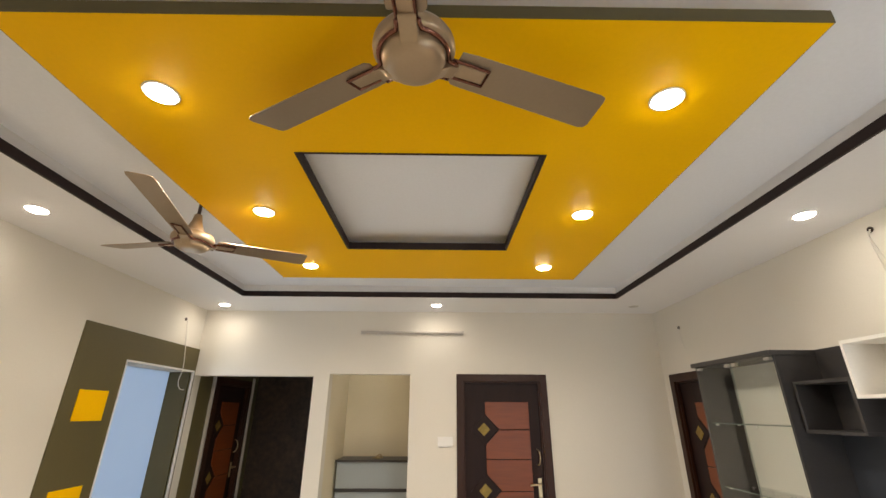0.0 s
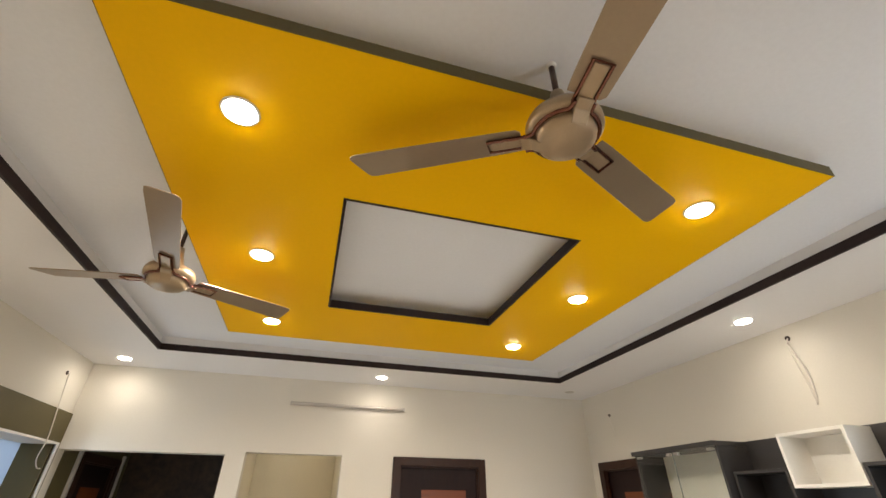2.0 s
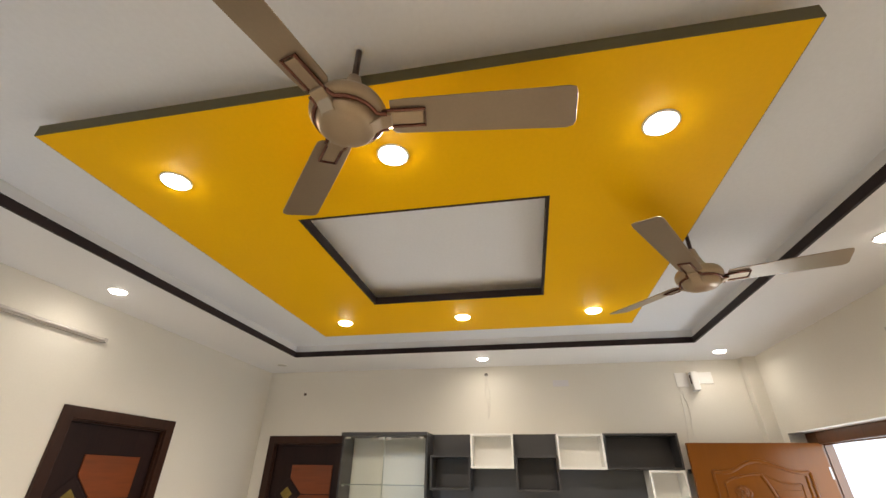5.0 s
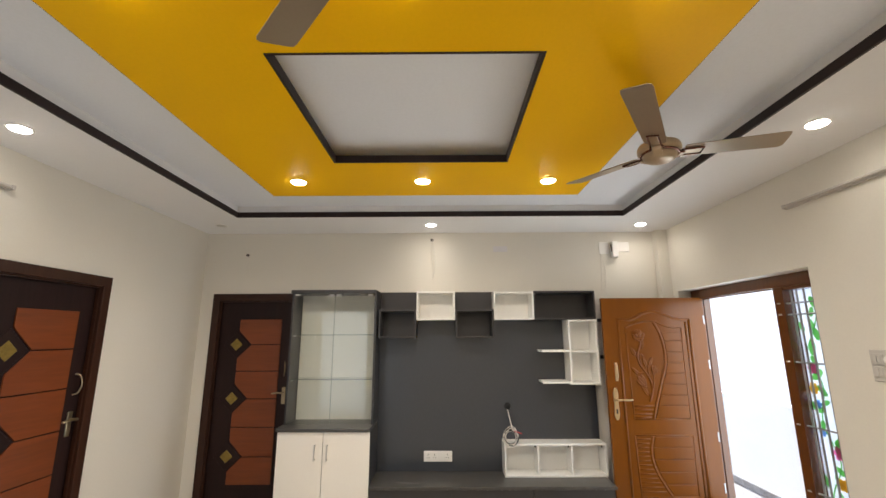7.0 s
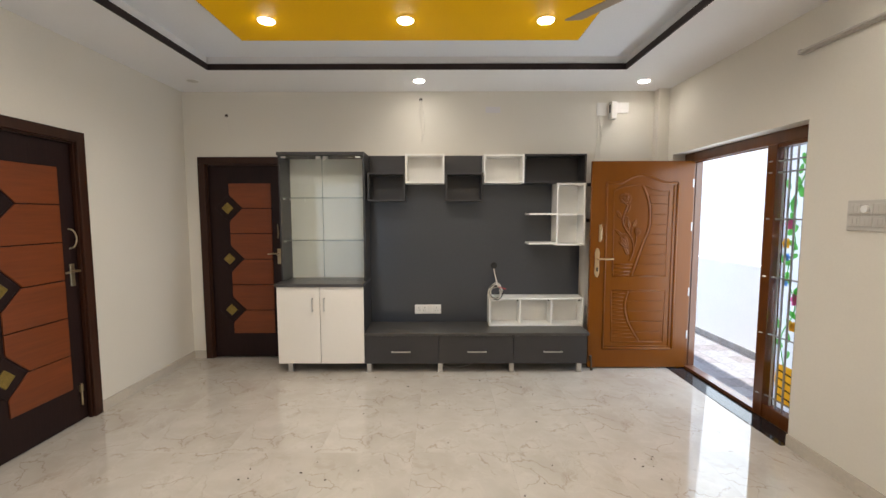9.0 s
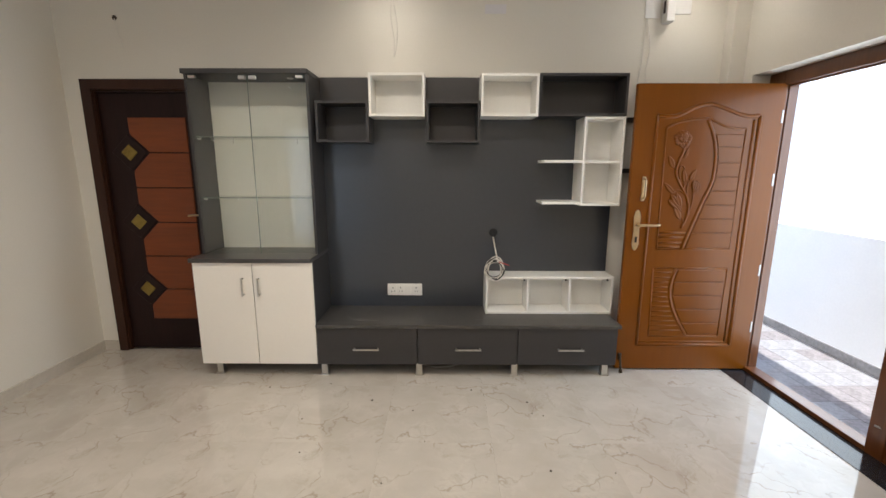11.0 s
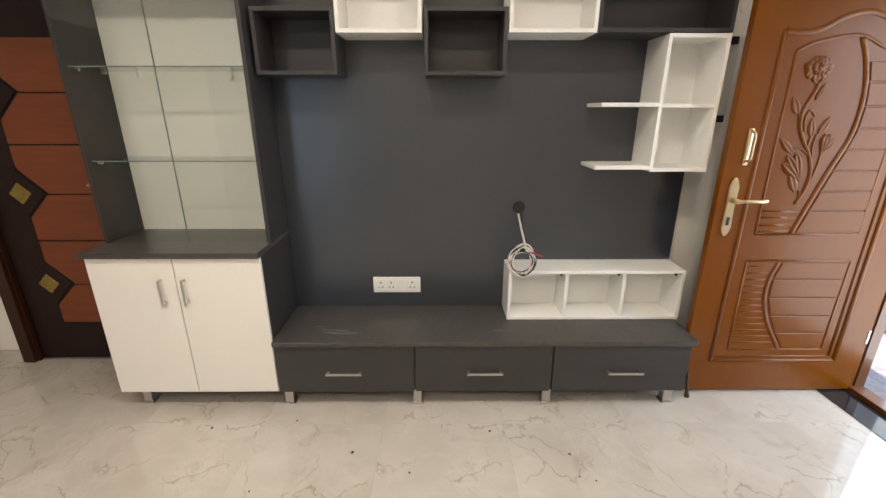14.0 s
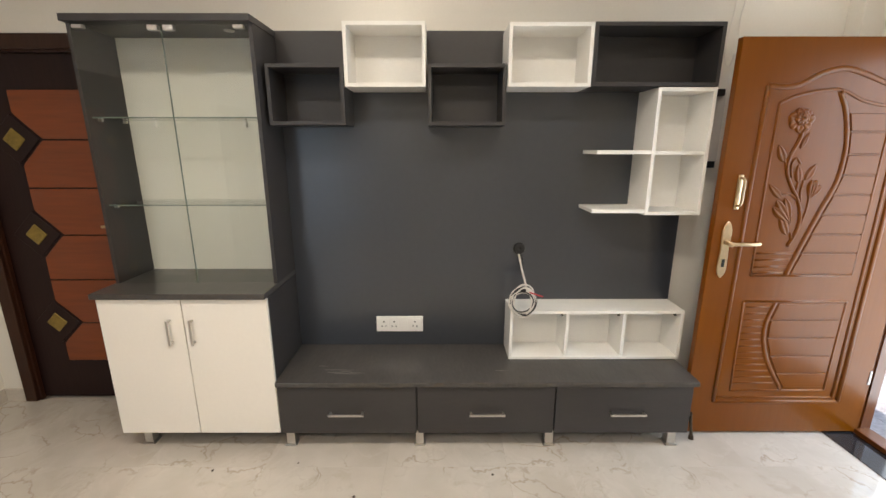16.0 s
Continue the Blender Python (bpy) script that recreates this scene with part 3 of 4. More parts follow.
for cx, cz, mat, r, lab in ((1.05, 1.56, PINK, 0.045, "painted pink flower"), (1.04, 1.10, BLUE, 0.034, "painted blue flower"), (1.06, 0.80, PINK, 0.042, "painted pink flower"), (1.225, 1.435, PINK, 0.042, "painted pink flower"), (1.135, 0.91, PINK, 0.048, "painted pink flower"), (1.235, 1.20, BLUE, 0.032, "painted blue flower"), (1.235, 1.02, BLUE, 0.028, "painted blue flower"), (1.245, 1.30, AMBER, 0.04, "painted yellow tulip"), (1.15, 0.72, AMBER, 0.04, "painted yellow flower")):
    bm = bmesh.new()
    for k in range(6):
        prism(petal(cx, cz, r, k * math.pi / 3, 0.7), "y", yp - 0.001, yp + 0.003 + k * 0.0002, bm=bm)
    part("painted_flower", bm, mat, side, lab)
for k in range(4):
    part("painted_weave", prism([(1.085, 0.17 + 0.06 * k), (1.085, 0.182 + 0.06 * k), (1.26, 0.205 + 0.06 * k), (1.26, 0.193 + 0.06 * k)], "y", yp + 0.0022, yp + 0.003), BROWNP, side, "painted dark basket line")
part("painted_pot", prism([(1.09, 0.14), (1.06, 0.30), (1.11, 0.42), (1.25, 0.42), (1.275, 0.30), (1.24, 0.14)], "y", yp - 0.001, yp + 0.002), AMBER, side, "painted amber basket")

# open leaf, its face in the plane x = 2.265
LX = 2.265
leaf = part("leaf", box(LX, LX + 0.036, -0.386, 0.580, 0.012, 2.008, 0.003), TEAK, ent, "carved varnished teak door leaf standing open")


def ridge(name, pts, r, lab="", flat=0.55):
    """A rounded moulding on the leaf's face through (y, z) points."""
    bm = tube([(0, p[0], p[1]) for p in spline([(a, b, 0) for a, b in pts], 6)], r, 8)
    for v in bm.verts:
        v.co.x = LX + v.co.x * flat
    return part(name, bm, TEAK, leaf, lab, True)


def line(name, a, b, r=0.006):
    bm = tube([(0, *a), (0, *b)], r, 8)
    for v in bm.verts:
        v.co.x = LX + v.co.x * 0.7
    return part(name, bm, TEAK, leaf, "", True)


line("moulding", (0.437, 1.806), (0.437, 0.200), 0.011)
line("moulding", (-0.235, 1.806), (-0.235, 0.200), 0.013)
line("moulding", (-0.200, 1.780), (-0.200, 0.225), 0.009)
line("moulding", (0.437, 0.200), (-0.235, 0.200), 0.011)
line("moulding", (0.425, 0.226), (-0.200, 0.226), 0.006)
ridge("arch_moulding", [(0.437, 1.806), (0.36, 1.80), (0.292, 1.811), (0.198, 1.859), (0.099, 1.878), (-0.007, 1.849), (-0.083, 1.821), (-0.16, 1.803), (-0.235, 1.806)], 0.013, "curved arch moulding")
line("moulding", (0.372, 1.728), (0.360, 0.912))
line("moulding", (-0.155, 1.728), (-0.145, 0.912))
line("moulding", (0.360, 0.912), (-0.145, 0.912))
ridge("arch_moulding", [(0.372, 1.728), (0.34, 1.745), (0.29, 1.765), (0.186, 1.785), (0.095, 1.786), (-0.004, 1.743), (-0.11, 1.722), (-0.155, 1.728)], 0.008, "curved arch moulding")
CURVE = [(0.104, 1.782), (0.058, 1.685), (0.026, 1.545), (0.031, 1.381), (0.083, 1.234), (0.140, 1.060), (0.185, 0.915)]
ridge("curved_rib", CURVE, 0.013, "bold carved curved rib")
LOWC = [(0.205, 0.770), (0.232, 0.675), (0.231, 0.569), (0.186, 0.436), (0.088, 0.272)]
ridge("curved_rib", LOWC, 0.011, "bold carved curved rib")


def across(curve, z):
    for (a, b), (c, d) in zip(curve, curve[1:]):
        if min(b, d) <= z <= max(b, d):
            return a + (c - a) * (z - b) / (d - b)
    return curve[0][0]


zz = [1.715, 1.690, 1.605, 1.503, 1.408, 1.315, 1.218, 1.122, 1.028, 0.918]
for a, b in zip(zz[1:], zz[2:]):
    ya, yb_ = across(CURVE, a) - 0.020, across(CURVE, b) - 0.020
    part("slat", prism([(ya, a - 0.004), (-0.143, a - 0.004), (-0.143, b + 0.004), (yb_, b + 0.004)], "x", LX - 0.006, LX + 0.002, bev=0.0025), TEAK, leaf, "raised horizontal slat")
zz = [0.765, 0.675, 0.576, 0.473, 0.372, 0.285]
for a, b in zip(zz, zz[1:]):
    ya, yb_ = across(LOWC, a) - 0.018, across(LOWC, b) - 0.018
    part("slat", prism([(ya, a - 0.004), (-0.135, a - 0.004), (-0.135, b + 0.004), (yb_, b + 0.004)], "x", LX - 0.006, LX + 0.002, bev=0.0025), TEAK, leaf, "raised horizontal slat")
for z in (1.028, 0.995, 0.958, 0.928):
    line("short_rib", (0.352, z), (across(CURVE, z) + 0.02, z), 0.0065)
for k in range(13):
    z = 0.745 - k * 0.036
    line("thin_rib", (0.352, z), (min(across(LOWC, z) + 0.02, 0.30), z), 0.0045)
line("moulding", (0.369, 0.775), (-0.155, 0.775))
line("moulding", (0.357, 0.268), (-0.145, 0.268))
line("moulding", (0.369, 0.775), (0.357, 0.268))
line("moulding", (-0.155, 0.775), (-0.145, 0.268))


def carved_leaf(bm, base, tip, wide, high=0.010, cup=0.0):
    """A pointed leaf or petal on the leaf's face from base to tip (y, z), with a groove along its middle; cup lifts its outer end."""
    (y0, z0), (y1, z1) = base, tip
    ln = math.hypot(y1 - y0, z1 - z0)
    ay, az = (y1 - y0) / ln, (z1 - z0) / ln
    U, V = 10, 8
    grid = []
    for i in range(U + 1):
        u = i / U
        half = wide * 0.5 * math.sin(math.pi * (0.04 + 0.94 * u ** (0.8 if not cup else 1.6))) ** 0.8
        row = []
        for j in range(V + 1):
            v = 2 * j / V - 1
            h = high * (1 - v * v) ** 0.5 * (1 - 0.45 * math.exp(-(v / 0.22) ** 2)) * (math.sin(math.pi * (0.1 + 0.85 * u)) ** 0.5) * (1 + cup * (u - 0.4))
            row.append(bm.verts.new((LX + 0.001 - h, y0 + ay * u * ln - az * v * half, z0 + az * u * ln + ay * v * half)))
        grid.append(row)
    for a, b in zip(grid, grid[1:]):
        for j in range(V):
            bm.faces.new((a[j], a[j + 1], b[j + 1], b[j]))


def carved_stem(bm, pts, r):
    t2 = tube([(0, p[0], p[1]) for p in spline([(a, b, 0) for a, b in pts], 6)], r, 8)
    for v in t2.verts:
        v.co.x = LX + v.co.x * 1.1
    tmp = bpy.data.meshes.new("tmp")
    t2.to_mesh(tmp)
    t2.free()
    bm.from_mesh(tmp)
    bpy.data.meshes.remove(tmp)


bm = bmesh.new()
carved_stem(bm, [(0.245, 1.600), (0.246, 1.573), (0.266, 1.523), (0.281, 1.472), (0.276, 1.42), (0.246, 1.359), (0.199, 1.288), (0.173, 1.216), (0.177, 1.132), (0.206, 1.062)], 0.0085)
for pts in ([(0.147, 1.310), (0.15, 1.234), (0.165, 1.16), (0.187, 1.095)], [(0.205, 1.292), (0.247, 1.319), (0.288, 1.312)], [(0.300, 1.480), (0.277, 1.438)],
            [(0.250, 1.394), (0.261, 1.455), (0.244, 1.485), (0.221, 1.463)], [(0.190, 1.386), (0.194, 1.328), (0.185, 1.28)], [(0.214, 1.377), (0.218, 1.33)], [(0.203, 1.13), (0.195, 1.10)]):
    carved_stem(bm, pts, 0.0055)
part("carved_stem", bm, TEAK, leaf, "carved stem with side shoots", True)
for base, tip, w in (((0.282, 1.300), (0.350, 1.366), 0.038), ((0.300, 1.470), (0.338, 1.546), 0.044), ((0.212, 1.372), (0.230, 1.455), 0.040), ((0.182, 1.384), (0.146, 1.460), 0.042),
                     ((0.236, 1.530), (0.208, 1.600), 0.026), ((0.219, 1.120), (0.272, 1.222), 0.046), ((0.250, 1.60), (0.285, 1.630), 0.020), ((0.242, 1.60), (0.205, 1.632), 0.020)):
    bm = bmesh.new()
    carved_leaf(bm, base, tip, w)
    part("carved_leaf", bm, TEAK, leaf, "carved pointed leaf", True)
for base, tips, w in (((0.150, 1.298), ((0.128, 1.385), (0.105, 1.360), (0.150, 1.385)), 0.036), ((0.215, 1.175), ((0.300, 1.290), (0.262, 1.300), (0.312, 1.255)), 0.046)):
    bm = bmesh.new()
    for tip in tips:
        carved_leaf(bm, base, tip, w, 0.014, 0.5)
    part("carved_bud", bm, TEAK, leaf, "carved half open bud", True)
bm = bmesh.new()
rose = (0.258, 1.660)
for k in range(7):
    a = radians(51 * k + 20)
    carved_leaf(bm, (rose[0] + 0.012 * math.cos(a), rose[1] - 0.004 + 0.010 * math.sin(a)), (rose[0] + 0.062 * math.cos(a), rose[1] + 0.052 * math.sin(a)), 0.052, 0.010, 0.9)
for k in range(5):
    a = radians(72 * k)
    carved_leaf(bm, (rose[0], rose[1] + 0.004), (rose[0] + 0.036 * math.cos(a), rose[1] + 0.006 + 0.034 * math.sin(a)), 0.042, 0.017, 0.7)
for r, a0, a1 in ((0.024, 20, 200), (0.020, 210, 350), (0.012, 60, 300)):
    carved_stem(bm, [(rose[0] + r * math.cos(radians(a0 + (a1 - a0) * k / 5)), rose[1] + 0.008 + r * math.sin(radians(a0 + (a1 - a0) * k / 5))) for k in range(6)], 0.016 if r < 0.015 else 0.013 * 0.9)
part("carved_rose", bm, TEAK, leaf, "carved open rose", True)

hy = 0.514
plate = prism([(hy - 0.014, 0.915), (hy, 0.900), (hy + 0.014, 0.915), (hy + 0.024, 0.945), (hy + 0.020, 1.05), (hy + 0.024, 1.14), (hy + 0.014, 1.175), (hy, 1.190), (hy - 0.014, 1.175), (hy - 0.024, 1.14), (hy - 0.020, 1.05), (hy - 0.024, 0.945)], "x", LX - 0.009, LX + 0.001, bev=0.003)
part("handle_plate", plate, GOLDM, leaf, "ornate gold lock plate")
bm = rod((LX - 0.055, hy, 1.083), (LX - 0.006, hy, 1.083), 0.012, 14)
tube(spline([(LX - 0.052, hy + 0.008, 1.083), (LX - 0.056, hy - 0.05, 1.085), (LX - 0.056, hy - 0.095, 1.083), (LX - 0.052, hy - 0.135, 1.086)], 6), 0.0085, 10, bm)
part("lever", bm, GOLDM, leaf, "straight gold lever handle", True)
part("keyhole", prism([(hy - 0.007, 0.96), (hy + 0.007, 0.96), (hy + 0.007, 1.0), (hy - 0.007, 1.0)], "x", LX - 0.011, LX - 0.008), BLACK, leaf)
bm = box(LX - 0.006, LX + 0.001, 0.478, 0.502, 1.245, 1.41, 0.002)
tube(spline([(LX - 0.004, 0.49, 1.262), (LX - 0.032, 0.49, 1.275), (LX - 0.034, 0.49, 1.33), (LX - 0.032, 0.49, 1.385), (LX - 0.004, 0.49, 1.398)], 5), 0.0055, 8, bm)
part("pull_handle", bm, GOLDM, leaf, "small gold pull handle", True)
bm = box(LX - 0.010, LX + 0.001, 0.540, 0.566, 0.085, 0.135, 0.002)
rod((LX - 0.012, 0.553, 0.125), (LX - 0.040, 0.553, 0.022), 0.0075, 12, bm)
rod((LX - 0.042, 0.553, 0.0), (LX - 0.040, 0.553, 0.024), 0.014, 14, bm, 0.011)
part("door_stopper", bm, RUBBER, leaf, "dark bronze kick down stopper")
for z in (0.30, 0.72, 1.35, 1.76):
    part("hinge", box(LX - 0.003, LX + 0.004, -0.386, -0.374, z, z + 0.08, 0.001), STEEL, leaf, "steel butt hinge")
part("granite_sill", box(0.892, 2.41, -0.372, S + 0.045, -0.02, 0.004), GRANITE, ent, "polished black granite sill")


# ---- ceiling fans ----
def ceiling_fan(at, angles, label):
    f = thing("ceiling_fan", at, label, "ceiling fan", "ceiling fans")
    x, y, z = at
    zb = -0.005
    body = part("motor", lathe([(0.0, -0.050), (0.036, -0.049), (0.064, -0.042), (0.076, -0.031), (0.080, -0.016), (0.080, -0.007), (0.093, -0.006), (0.101, 0.001), (0.103, 0.014), (0.102, 0.024), (0.095, 0.038), (0.068, 0.051), (0.045, 0.056), (0.0, 0.058)], (x, y, z), 48), FANM, f, "rounded beige gold motor housing", True)
    part("canopy_cone", lathe([(0.055, 0.052), (0.038, 0.080), (0.026, 0.115), (0.019, 0.155), (0.0, 0.155)], (x, y, z), 28), FANM, f, "flared beige cone above the motor", True)
    part("down_rod", rod((x, y, z + 0.10), (x, y, ZT - 0.006), 0.009, 14), ROD, f, "dark brown hanging rod", True)
    part("hanger_plate", lathe([(0.0, -0.012), (0.013, -0.010), (0.016, 0.0)], (x, y, ZT), 20), PLASTIC, f)
    # copper trim: one arc between each pair of blades, its ends turned out along the arms
    turns = sorted(g % 360 for g in angles)
    for g0, g1 in zip(turns, turns[1:] + [turns[0] + 360]):
        pts = []
        for g, side in ((g0, 1), (g1, -1)):
            c, q = math.cos(radians(g)), math.sin(radians(g))
            ends = [(x + u * c - side * 0.026 * q, y + u * q + side * 0.026 * c, z - 0.011) for u in (0.108, 0.096)]
            pts.append(ends if side > 0 else ends[::-1])
        arc = [(x + 0.0865 * math.cos(radians(a)), y + 0.0865 * math.sin(radians(a)), z - 0.011) for a in np.linspace(g0 + 20, g1 - 20, 18)]
        part("trim_arc", tube(pts[0] + arc + pts[1], 0.0058, 8), COPPER, f, "glossy copper trim line", True)
    for g in angles:
        rot_m = Matrix.Translation((x, y, z)) @ Matrix.Rotation(radians(g), 4, "Z")
        bm = prism([(0.030, -0.046), (0.068, -0.039), (0.092, -0.018), (0.118, -0.012), (0.118, -0.002), (0.030, 0.0)], "y", -0.0215, 0.0215, bev=0.002)
        for v in bm.verts:
            v.co = rot_m @ v.co
        part("neck", bm, FANM, body, "flush beige neck towards a blade")
        bm = bmesh.new()
        outline = [(0.115, -0.050), (0.16, -0.054), (0.58, -0.066), (0.60, -0.062), (0.607, -0.045), (0.620, 0.045), (0.614, 0.060), (0.595, 0.066), (0.16, 0.054), (0.125, 0.052), (0.113, 0.040)]
        prism(outline, "z", zb, zb + 0.004, bm=bm, bev=0.001)
        for v in bm.verts:
            v.co.y *= 0.95
        tilt = Matrix.Rotation(radians(-4.5), 4, "Y") @ Matrix.Rotation(radians(-11), 4, "X")
        for v in bm.verts:
            v.co = rot_m @ (tilt @ v.co)
        blade = part("blade", bm, BLADE, f, "flat beige fan blade")
        bm = bmesh.new()
        box(0.085, 0.200, -0.019, 0.019, zb - 0.007, zb - 0.0005, 0.002, bm)
        for v in bm.verts:
            v.co = rot_m @ (tilt @ v.co)
        part("blade_arm", bm, FANM, blade, "beige blade bracket")
        bm = tube([(0.088, -0.024, zb - 0.006), (0.206, -0.024, zb - 0.006), (0.206, 0.024, zb - 0.006), (0.088, 0.024, zb - 0.006)], 0.0048, 6)
        for v in bm.verts:
            v.co = rot_m @ (tilt @ v.co)
        part("arm_trim", bm, COPPER, blade, "copper trim round the bracket")
    return f


ceiling_fan((0.211, 0.985, 2.564), (146, 26, -95), "beige gold three bladed ceiling fan hanging beside the yellow panel")
ceiling_fan((-1.02, 2.237, 2.564), (40, -80, 161), "beige gold three bladed ceiling fan over the seating side, at rest")


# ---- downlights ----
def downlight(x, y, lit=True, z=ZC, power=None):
    d = thing("downlight", (x, y, z), "round downlight glowing warm white through an added dome" if lit else "round recessed downlight with its lamp off", "downlight", "ceiling downlights")
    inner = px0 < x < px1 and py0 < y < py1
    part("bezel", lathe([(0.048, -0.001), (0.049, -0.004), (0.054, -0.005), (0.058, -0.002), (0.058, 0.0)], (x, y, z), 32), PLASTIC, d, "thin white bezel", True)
    # Dome bulges out so the ceiling shows a halo in place of lens bloom.
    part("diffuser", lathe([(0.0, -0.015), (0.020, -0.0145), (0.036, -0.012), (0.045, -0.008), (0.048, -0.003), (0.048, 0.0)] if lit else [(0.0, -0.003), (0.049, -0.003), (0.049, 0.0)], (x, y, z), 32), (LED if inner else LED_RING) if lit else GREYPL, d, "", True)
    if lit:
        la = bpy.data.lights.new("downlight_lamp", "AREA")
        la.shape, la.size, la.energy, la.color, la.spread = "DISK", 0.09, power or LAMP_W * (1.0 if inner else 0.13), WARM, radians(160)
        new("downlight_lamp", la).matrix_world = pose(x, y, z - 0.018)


for x in (-0.671, 1.055):
    for y in (1.334, 2.230, 3.117):
        downlight(x, y)
for x, y in ((-1.885, 0.118), (-1.885, 2.230), (-1.885, 4.351), (0.254, 4.315), (2.255, 2.211), (2.269, 0.124), (0.256, 0.120)):
    downlight(x, y)
downlight(2.246, 4.302, False)
# Unseen lamp and fitting added only to brighten the alcove.
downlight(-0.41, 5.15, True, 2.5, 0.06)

# ---- television wall unit ----
BX, FX = 2.550, 2.345
bp_ = thing("back_panel", (BX, 1.665, 0.395), "tall dark blue grey laminate panel behind the wall boxes", "wall panel")
part("board", box(BX, E_, 0.592, 2.738, 0.395, 2.10, 0.001), BACKP, bp_, "large blue grey laminate board")
for y0, y1 in ((2.357, 2.737), (1.597, 1.975)):
    part("top_strip", box(BX - 0.004, BX - 0.0005, y0, y1, 1.914, 2.099, 0.0008), GREY, bp_, "brownish charcoal laminate strip")


def board_box(name, y0, y1, z0, z1, mat, label, x0=FX, x1=BX, shelves=(), uprights=(), back=None, group="wall boxes"):
    """An open box shelf fixed to the back panel."""
    b = thing(name, ((x0 + x1) / 2, (y0 + y1) / 2, z0), label, "wall shelf", group)
    t = 0.017
    part("top", box(x0, x1, y0, y1, z1 - t, z1, 0.001), mat, b)
    part("bottom", box(x0, x1, y0, y1, z0, z0 + t, 0.001), mat, b)
    part("side", box(x0, x1, y0, y0 + t, z0 + t, z1 - t, 0.001), mat, b)
    part("side", box(x0, x1, y1 - t, y1, z0 + t, z1 - t, 0.001), mat, b)
    part("back", box(x1 - 0.006, x1, y0 + t, y1 - t, z0 + t, z1 - t), back or mat, b)
    for z in shelves:
        part("shelf", box(x0 + 0.006, x1 - 0.006, y0 + t, y1 - t, z - t / 2, z + t / 2, 0.001), mat, b)
    for y in uprights:
        part("divider", box(x0 + 0.006, x1 - 0.006, y - t / 2, y + t / 2, z0 + t, z1 - t, 0.001), mat, b)
    return b


board_box("box_shelf", 1.977, 2.355, 1.810, 2.090, WHITE, "open white laminate box shelf on the dark panel")
board_box("box_shelf", 1.207, 1.595, 1.811, 2.086, WHITE, "open white laminate box shelf beside the wide charcoal box")
board_box("box_shelf", 2.360, 2.722, 1.639, 1.912, GREY, "open charcoal box shelf beside the display cabinet")
board_box("box_shelf", 1.600, 1.967, 1.637, 1.912, GREY, "open charcoal box shelf between the white boxes")
board_box("box_shelf", 0.608, 1.205, 1.813, 2.088, GREY, "wide open charcoal box shelf above the white column")
board_box("box_shelf", 0.609, 0.886, 1.205, 1.809, WHITE, "tall open white box shelf with one inner shelf", shelves=(1.508,))
for z in (1.512, 1.224):
    solo("shelf_board", box(FX, BX, 0.887, 1.152, z - 0.009, z + 0.009, 0.001), WHITE, "short white shelf board on the dark panel", "shelf", "short shelf boards")
stb = board_box("set_top_shelf", 0.596, 1.535, 0.397, 0.682, WHITE, "low white three bay shelf standing on the charcoal bench", x0=2.366, uprights=(1.222, 0.914), group="")

for y in (0.627, 0.934, 1.242):
    part("corner_fitting", box(2.385, 2.400, y, y + 0.012, 0.645, 0.664, 0.002), BLACK, stb, "small black corner fitting")
bench = thing("tv_bench", (2.36, 1.675, 0), "low charcoal bench with three drawers and steel feet", "tv unit")
BF = 2.150
part("top", box(2.133, E_ - 0.002, 0.609, 2.738, 0.368, 0.394, 0.004), TOPM, bench, "dusty charcoal top")
part("carcass", box(BF + 0.019, E_ - 0.002, 0.628, 2.736, 0.092, 0.367), GREY, bench)
for a, b in ((2.736, 2.035), (2.025, 1.330), (1.320, 0.628)):
    dr = part("drawer", box(BF, BF + 0.018, a, b, 0.094, 0.364, 0.0015), GREY, bench, "plain charcoal drawer front")
    c = {2.736: 2.39, 2.025: 1.672, 1.320: 0.954}[a]
    bm = box(BF - 0.030, BF - 0.022, c - 0.091, c + 0.091, 0.209, 0.220, 0.001)
    for e in (-0.082, 0.082):
        box(BF - 0.024, BF + 0.001, c + e - 0.005, c + e + 0.005, 0.210, 0.219, bm=bm)
    part("handle", bm, CHROME, dr, "slim chrome bar handle")


SCUFF = paint("pale_scuff", (0.22, 0.21, 0.20), 0.6, vary=0.2, bump=0.0)
for a, b, c in ((2.50, 2.235, 0.10), (2.46, 2.222, 0.13), (2.43, 2.245, 0.06), (2.52, 2.26, 0.16), (2.38, 2.23, 0.08), (2.56, 2.30, 0.05), (1.62, 2.25, 0.07)):
    part("scuff_mark", prism([(b, a), (b + 0.004, a + 0.003), (b + 0.003, a - c * 0.5), (b - 0.004, a - c), (b - 0.002, a - c * 0.5)], "z", 0.3935, 0.3945), SCUFF, bench, "pale dusty scuff")


def foot(parent, y, x=2.175):
    bm = box(x, x + 0.045, y - 0.022, y + 0.022, 0.010, 0.092, 0.002)
    box(x - 0.008, x + 0.050, y - 0.030, y + 0.030, 0.0, 0.010, 0.002, bm)
    part("foot", bm, CHROME, parent, "small steel foot")


for y in (2.700, 2.020, 1.337, 0.690):
    foot(bench, y)
for y in (2.6, 1.4, 0.7):
    foot(bench, y, 2.50)
part("plinth_cable", tube(spline([(2.30, 2.0, 0.02), (2.28, 1.9, 0.01), (2.26, 1.78, 0.03), (2.3, 1.7, 0.05), (2.33, 1.66, 0.091)], 6), 0.004, 6), WIRE, bench, "loose white cable under the bench")

